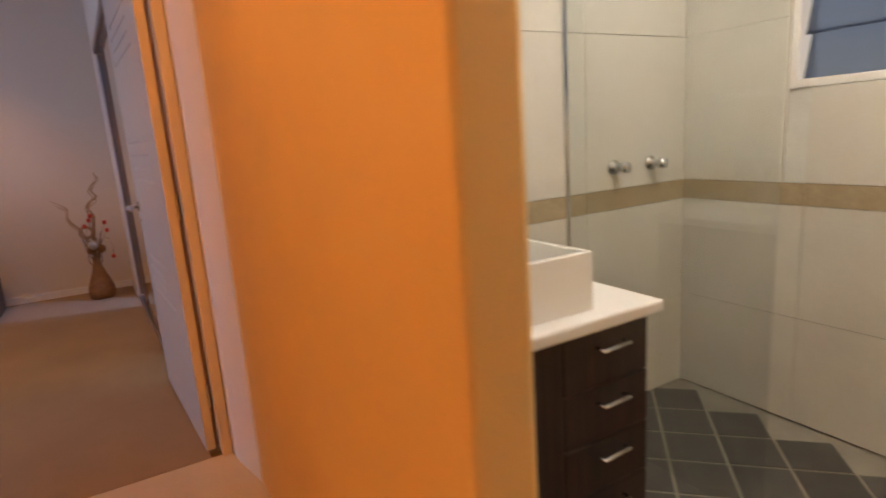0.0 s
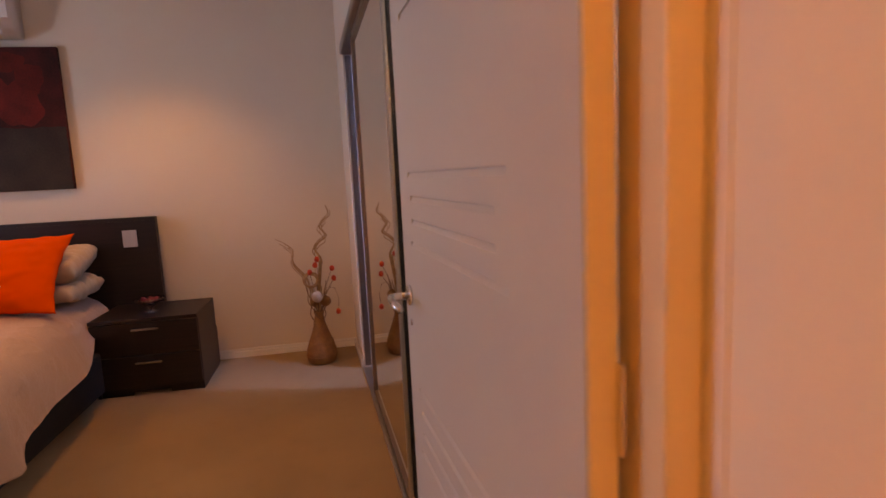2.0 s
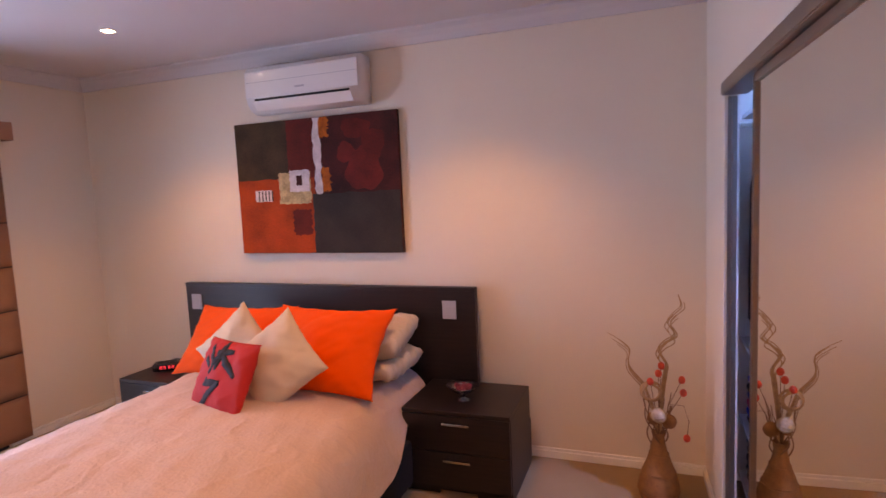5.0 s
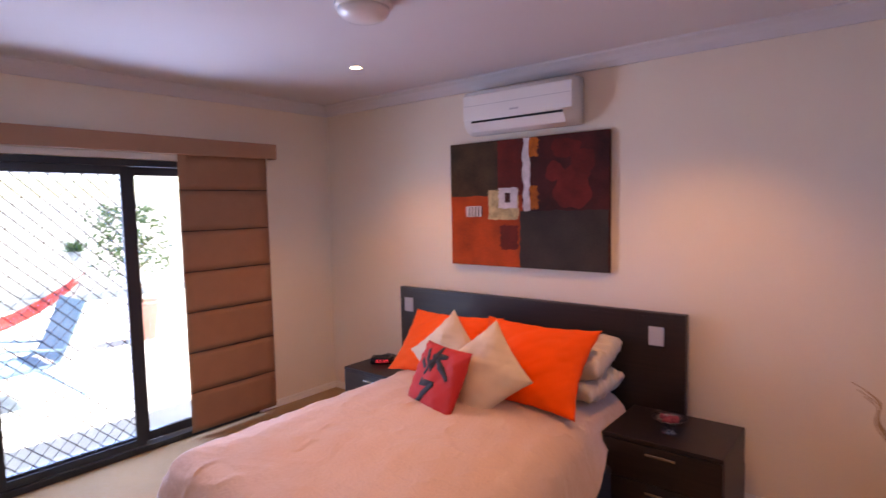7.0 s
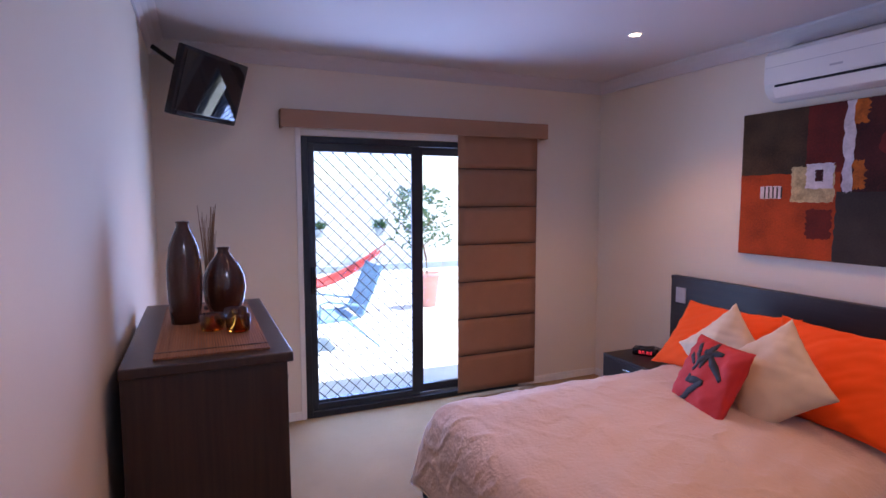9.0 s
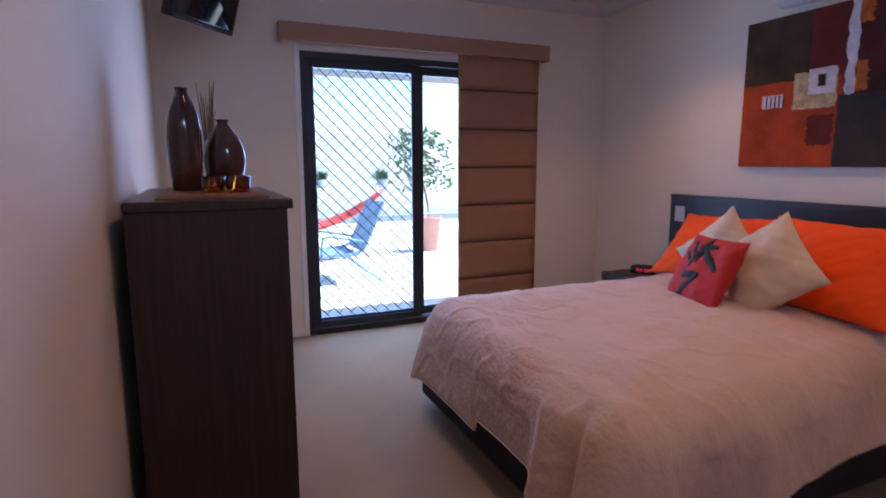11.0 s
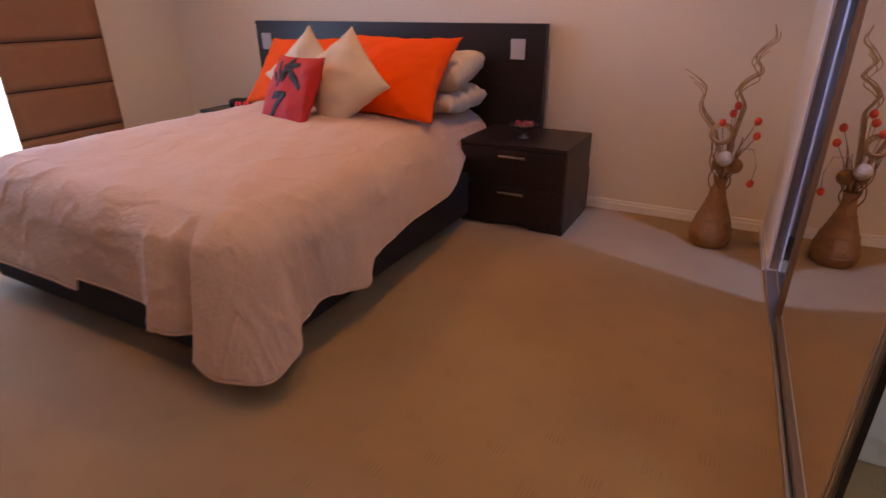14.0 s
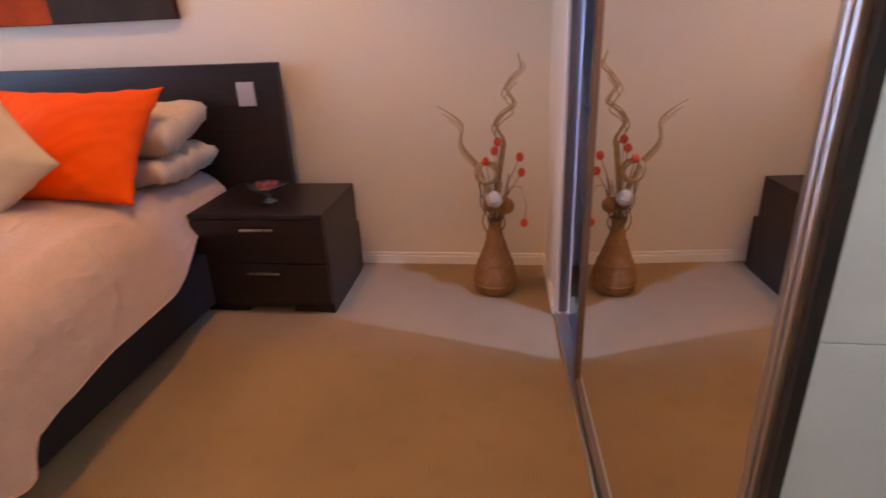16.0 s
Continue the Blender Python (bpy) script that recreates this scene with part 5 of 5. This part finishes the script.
def vanity():
    t = thing("vanity_unit", "dark timber vanity unit with a drawer stack", "vanity", place=(5.005, -5.17, 0))
    part("carcass", boxes((0, 0.575, 0.02, 0.78, 0.02, 0.795), bevel=0.002), M_CHEST, t)
    part("kickboard", boxes((0.02, 0.54, 0.04, 0.76, 0.0, 0.019)), M_DARKPLASTIC, t)
    for i in range(6):
        z0 = 0.03 + i * 0.127
        d = part("drawer", boxes((0.316, 0.568, -0.002, 0.0185, z0, z0 + 0.123), bevel=0.002), M_CHEST, t)
        bm = bmesh.new()
        tube(bm, [(0.411, -0.003, z0 + 0.087), (0.411, -0.022, z0 + 0.087), (0.491, -0.022, z0 + 0.087), (0.491, -0.003, z0 + 0.087)], 0.005, 8)
        part("handle", bm, M_CHROME, d, "chrome bow handle", True)
    part("door", boxes((0.008, 0.312, -0.002, 0.0185, 0.06, 0.79), bevel=0.002), M_CHEST, t)
    w = thing("benchtop", "white stone benchtop over the vanity", "benchtop", place=(5.003, -5.19, 0.796))
    part("slab", boxes((0, 0.605, 0, 0.81, 0, 0.03), bevel=0.006), M_WHITE, w)
    b = thing("basin", "square white ceramic vessel basin on the benchtop", "basin", place=(5.04, -5.14, 0.827))
    porcelain = mat("porcelain", (0.84, 0.83, 0.80), 0.08, vary=0.01, bump=0, coat=0.4)
    bm = bmesh.new()
    for s in ((0, 0.40, 0, 0.016, 0, 0.13), (0, 0.40, 0.404, 0.42, 0, 0.13), (0, 0.016, 0.016, 0.404, 0, 0.13), (0.384, 0.40, 0.016, 0.404, 0, 0.13), (0.016, 0.384, 0.016, 0.404, 0, 0.02)):
        box(bm, *s, 0.003)
    part("bowl", bm, porcelain, b)
    tp = thing("basin_tap", "chrome basin mixer tap", "tap", place=(5.23, -4.62, 0.827))
    bm = bmesh.new()
    tube(bm, [(0, 0, 0), (0, 0, 0.20)], 0.02, 14)
    part("column", bm, M_CHROME, tp, "", True)
    bm = bmesh.new()
    tube(bm, [(0, 0, 0.18), (0, -0.13, 0.19)], 0.012, 12)
    part("spout", bm, M_CHROME, tp, "", True)


vanity()


def shaving_cabinet():
    t = thing("wall_cabinet", "mirrored wall cabinet with open shelf", "cabinet", place=(5.005, -4.97, 1.02))
    part("body", boxes((0, 0.13, 0, 0.60, 0, 0.86), bevel=0.002), M_WHITE, t)
    part("mirror", boxes((0.131, 0.136, 0.005, 0.595, 0.30, 0.855)), M_MIRROR, t)
    part("mirror", boxes((0.131, 0.136, 0.005, 0.595, 0.005, 0.27)), M_MIRROR, t)


shaving_cabinet()


def bath_screen():
    t = thing("shower_screen", "frameless glass shower screen", "shower screen", place=(6.08, -4.37, 0.0))
    p = part("pane", boxes((-0.004, 0.004, -0.80, -0.01, 0.02, 2.0)), M_SHOWER, t)
    part("channel", boxes((-0.01, 0.01, -0.009, -0.001, 0.02, 2.0)), M_CHROME, t)
    for x in (6.33, 6.55):
        k = thing("shower_tap", "chrome wall shower tap", "tap", "shower taps", (x, -4.371, 1.045))
        bm = revolve([(0.03, 0), (0.03, 0.01), (0.014, 0.014), (0.014, 0.05), (0.022, 0.052), (0.022, 0.075)], 20)
        transform(bm, pose(0, 0, 0, 90))
        part("body", bm, M_CHROME, k, "", True)


bath_screen()

# ---- outdoors ----
structure("ground", boxes((-150, 150, -150, 150, -0.4, -0.10)), M_PAVING, "sunlit pale concrete patio paving")
structure("roof_patio", boxes((-0.85, -0.16, -7.0, 3.0, 2.40, 2.46), (-0.92, -0.851, -7.0, 3.0, 2.09, 2.48)), M_FENCE, "pale patio roof with fascia", category="roof")


def garden_wall():
    t = tagged(new("garden_wall"), "pale rendered garden wall with dark base band", "wall", kind="structure")
    t.location = (-9.2, 0, -0.10)
    part("render_face", boxes((-0.15, 0.0, -14, 14, 0, 2.1)), M_FENCE, t)
    part("coping", boxes((-0.18, 0.03, -14, 14, 2.101, 2.16), bevel=0.005), M_FENCE, t)
    part("base_band", boxes((0.001, 0.30, -14, 14, 0, 0.16), bevel=0.01), M_POND, t, "blue-grey garden edging")


garden_wall()


def sun_lounger():
    t = thing("sun_lounger", "blue-grey mesh garden lounger with raised back", "sun lounger", place=(-2.15, -2.83, -0.10), rz=90)
    # lies along local x: foot at 0, back rising from 1.18
    for y in (0.02, 0.66):
        bm = bmesh.new()
        tube(bm, [(0.0, y, 0.37), (0.6, y, 0.34), (1.10, y, 0.36), (1.20, y, 0.40), (1.30, y, 0.60), (1.46, y, 0.97)], 0.022, 8)
        part("side_rail", bm, M_LOUNGER, t)
        for x, dx in ((0.18, -0.06), (1.0, 0.42)):
            bm = bmesh.new()
            tube(bm, [(x, y, 0.35), (x + dx, y, 0.0)], 0.013, 8)
            part("leg", bm, M_LOUNGER, t)
        bm = bmesh.new()
        tube(bm, [(1.24, y, 0.50), (0.80, y, 0.58), (0.72, y, 0.56), (0.70, y, 0.35)], 0.016, 8)
        part("armrest", bm, M_LOUNGER, t)
    part("seat_mesh", boxes((0.0, 1.16, 0.04, 0.64, 0.345, 0.355)), M_LOUNGER, t)
    bm = boxes((0, 0.64, 0.04, 0.64, -0.006, 0.006))
    transform(bm, pose(1.19, 0, 0.38, 0, -65, 0))
    part("back_mesh", bm, M_LOUNGER, t)


sun_lounger()


def hammock():
    """A red cloth sling between two leaning poles."""
    t = thing("hammock", "red cloth hammock slung on a leaning steel stand", "hammock", place=(-4.0, -2.1, -0.10))
    n, m = 24, 6
    bm = bmesh.new()
    rows = []
    for i in range(n + 1):
        f = i / n
        y = -1.25 + 2.5 * f
        z = 0.50 + 0.50 * (2 * f - 1) ** 2
        w = 0.34 * math.sin(math.pi * min(max(f, 0.03), 0.97)) ** 0.5
        rows.append([bm.verts.new((w * (2 * k / m - 1), y, z - 0.07 * (1 - (2 * k / m - 1) ** 2))) for k in range(m + 1)])
    for a, b in zip(rows, rows[1:]):
        for k in range(m):
            bm.faces.new((a[k], a[k + 1], b[k + 1], b[k]))
    cloth = part("cloth", bm, M_REDTOWEL, t, "", True)
    so = cloth.modifiers.new("thickness", "SOLIDIFY")
    so.thickness = 0.008
    for sgn in (-1, 1):
        bm = bmesh.new()
        tube(bm, [(0, sgn * 1.24, 1.0), (0, sgn * 1.40, 1.10)], 0.008, 6)
        part("rope", bm, M_REDTOWEL, t)
        bm = bmesh.new()
        tube(bm, [(0, sgn * 0.75, 0.02), (0, sgn * 1.40, 1.12)], 0.016, 8)
        part("pole", bm, M_ALU, t, "steel pole")
    bm = bmesh.new()
    tube(bm, [(0, -0.78, 0.02), (0, 0.78, 0.02)], 0.018, 8)
    part("foot_bar", bm, M_ALU, t, "steel pole")


hammock()


def potted_bush():
    t = thing("potted_bush", "leafy shrub in a tapered terracotta pot", "potted plant", place=(-4.25, 0.06, -0.10))
    part("pot", revolve([(0.13, 0), (0.14, 0.01), (0.20, 0.50), (0.215, 0.50), (0.215, 0.56), (0.19, 0.56), (0.18, 0.50), (0.05, 0.49)], 28), M_TERRACOTTA, t, "", True)
    bm = bmesh.new()
    rnd = random.Random(3)
    tube(bm, [(0, 0, 0.45), (0.02, -0.03, 0.8), (0.0, -0.12, 1.2), (0.03, -0.2, 1.6)], 0.022, 8, 0.5)
    for k in range(9):
        z = rnd.uniform(0.8, 1.5)
        a = rnd.uniform(0, 6.28)
        tube(bm, [(0.01, -0.1, z), (0.18 * math.cos(a), -0.1 + 0.18 * math.sin(a), z + 0.15), (0.38 * math.cos(a), -0.15 + 0.38 * math.sin(a), z + 0.28)], 0.009, 6, 0.4)
    part("trunk", bm, M_BARK, t)
    bm = bmesh.new()
    for k in range(900):
        a, r = rnd.uniform(0, 6.28), 0.52 * rnd.random() ** 0.6
        z = 1.0 + 0.95 * rnd.random() ** 0.8
        c = Vector((r * math.cos(a), -0.15 + r * math.sin(a), z))
        if noise.noise(c * 4.0) < -0.12:
            continue
        d = Vector((rnd.uniform(-1, 1), rnd.uniform(-1, 1), rnd.uniform(-0.8, 0.6))).normalized()
        s = d.orthogonal().normalized()
        L_, w = rnd.uniform(0.06, 0.11), rnd.uniform(0.018, 0.03)
        v = [bm.verts.new(c), bm.verts.new(c + d * L_ * 0.5 + s * w), bm.verts.new(c + d * L_), bm.verts.new(c + d * L_ * 0.5 - s * w)]
        bm.faces.new(v)
    part("crown", bm, M_LEAF, t, "loose green leaves")


potted_bush()


def wall_tuft(y, z):
    t = thing("wall_plant", "small green plant in a wall pot", "plant", "plants along the garden wall", (-9.05, y, z))
    part("pot", revolve([(0.08, 0), (0.13, 0.2), (0.12, 0.2)], 16), M_POND, t, "", True)
    bm = bmesh.new()
    rnd = random.Random(int(y * 10) + 50)
    for k in range(90):
        d = Vector((rnd.uniform(-1, 1), rnd.uniform(-1, 1), rnd.uniform(0.1, 1.2))).normalized()
        s = d.orthogonal().normalized()
        L_ = rnd.uniform(0.15, 0.32)
        c = Vector((0, 0, 0.18))
        bm.faces.new([bm.verts.new(c), bm.verts.new(c + d * L_ * 0.5 + s * 0.025), bm.verts.new(c + d * L_), bm.verts.new(c + d * L_ * 0.5 - s * 0.025)])
    part("leaves", bm, M_LEAF, t)


for _y, _z in ((-0.75, 0.75), (0.75, 0.75)):
    wall_tuft(_y, _z)

# ---- pieces: wall and floor tiles ----
_tile = {}


def tile_piece(name, parent, w, h, place, rot, material, gap=0.002, thick=0.010):
    key = (round(w, 4), round(h, 4), material.name)
    if key not in _tile:
        bm = bmesh.new()
        box(bm, gap / 2, w - gap / 2, -thick, 0, gap / 2, h - gap / 2, 0.0008, 1)
        bmesh.ops.recalc_face_normals(bm, faces=bm.faces[:])
        me = bpy.data.meshes.new(name)
        bm.to_mesh(me)
        bm.free()
        me.materials.append(material)
        _tile[key] = me
    ob = new(name, _tile[key])
    ob.parent = parent
    ob.matrix_world = pose(*place, *rot)
    return ob


_we = bpy.data.objects["wall_ensuite"]
for _i in range(5):
    for _j in range(5):
        _h = 0.567 if _j < 4 else H - 0.075 - 4 * 0.567
        _w = 0.742
        if _i < 2:
            tile_piece("tile", _we, _w, _h, (4.762 + _i * 0.742, -1.7475, 0.09 + _j * 0.567), (0, 0, 0), M_TILE, 0.003)
_wn, _wb = bpy.data.objects["wall_bath_north"], bpy.data.objects["wall_bath_east"]
_rows = [(0.0, 0.43, M_BTILE), (0.43, 0.44, M_BTILE), (0.87, 0.085, M_TAN), (0.955, 0.60, M_BTILE), (1.555, 0.60, M_BTILE), (2.155, 0.54, M_BTILE)]
for _z, _h, _m in _rows:
    for _i in range(3):
        tile_piece("tile", _wn, 0.59, _h, (5.005 + _i * 0.59, -4.360, _z), (0, 0, 0), _m)
    for _i in range(4):
        _y = -4.36 - 0.52 * (_i + 1)
        if _z > 0.9 and _z < 2.0 and _i in (1, 2):
            if _z < 1.0:
                tile_piece("tile", _wb, 0.52, 0.343, (6.790, -4.36 - 0.52 * _i, _z), (0, 0, -90), _m)
            continue
        tile_piece("tile", _wb, 0.438 if (_i == 0 and 0.9 < _z < 2.0) else 0.52, _h, (6.790, -4.36 - 0.52 * _i, _z), (0, 0, -90), _m)
_fb = bpy.data.objects["floor_bathroom"]
for _i in range(-9, 10):
    for _j in range(-9, 10):
        _c = Vector((5.9 + 0.1414 * (_i + _j), -5.9 + 0.1414 * (_i - _j), 0))
        if 5.10 < _c.x < 6.68 and -7.45 < _c.y < -4.45:
            tile_piece("tile", _fb, 0.2, 0.2, (_c.x, _c.y, -0.0165), (-90, 0, 45), M_FTILE, 0.012)
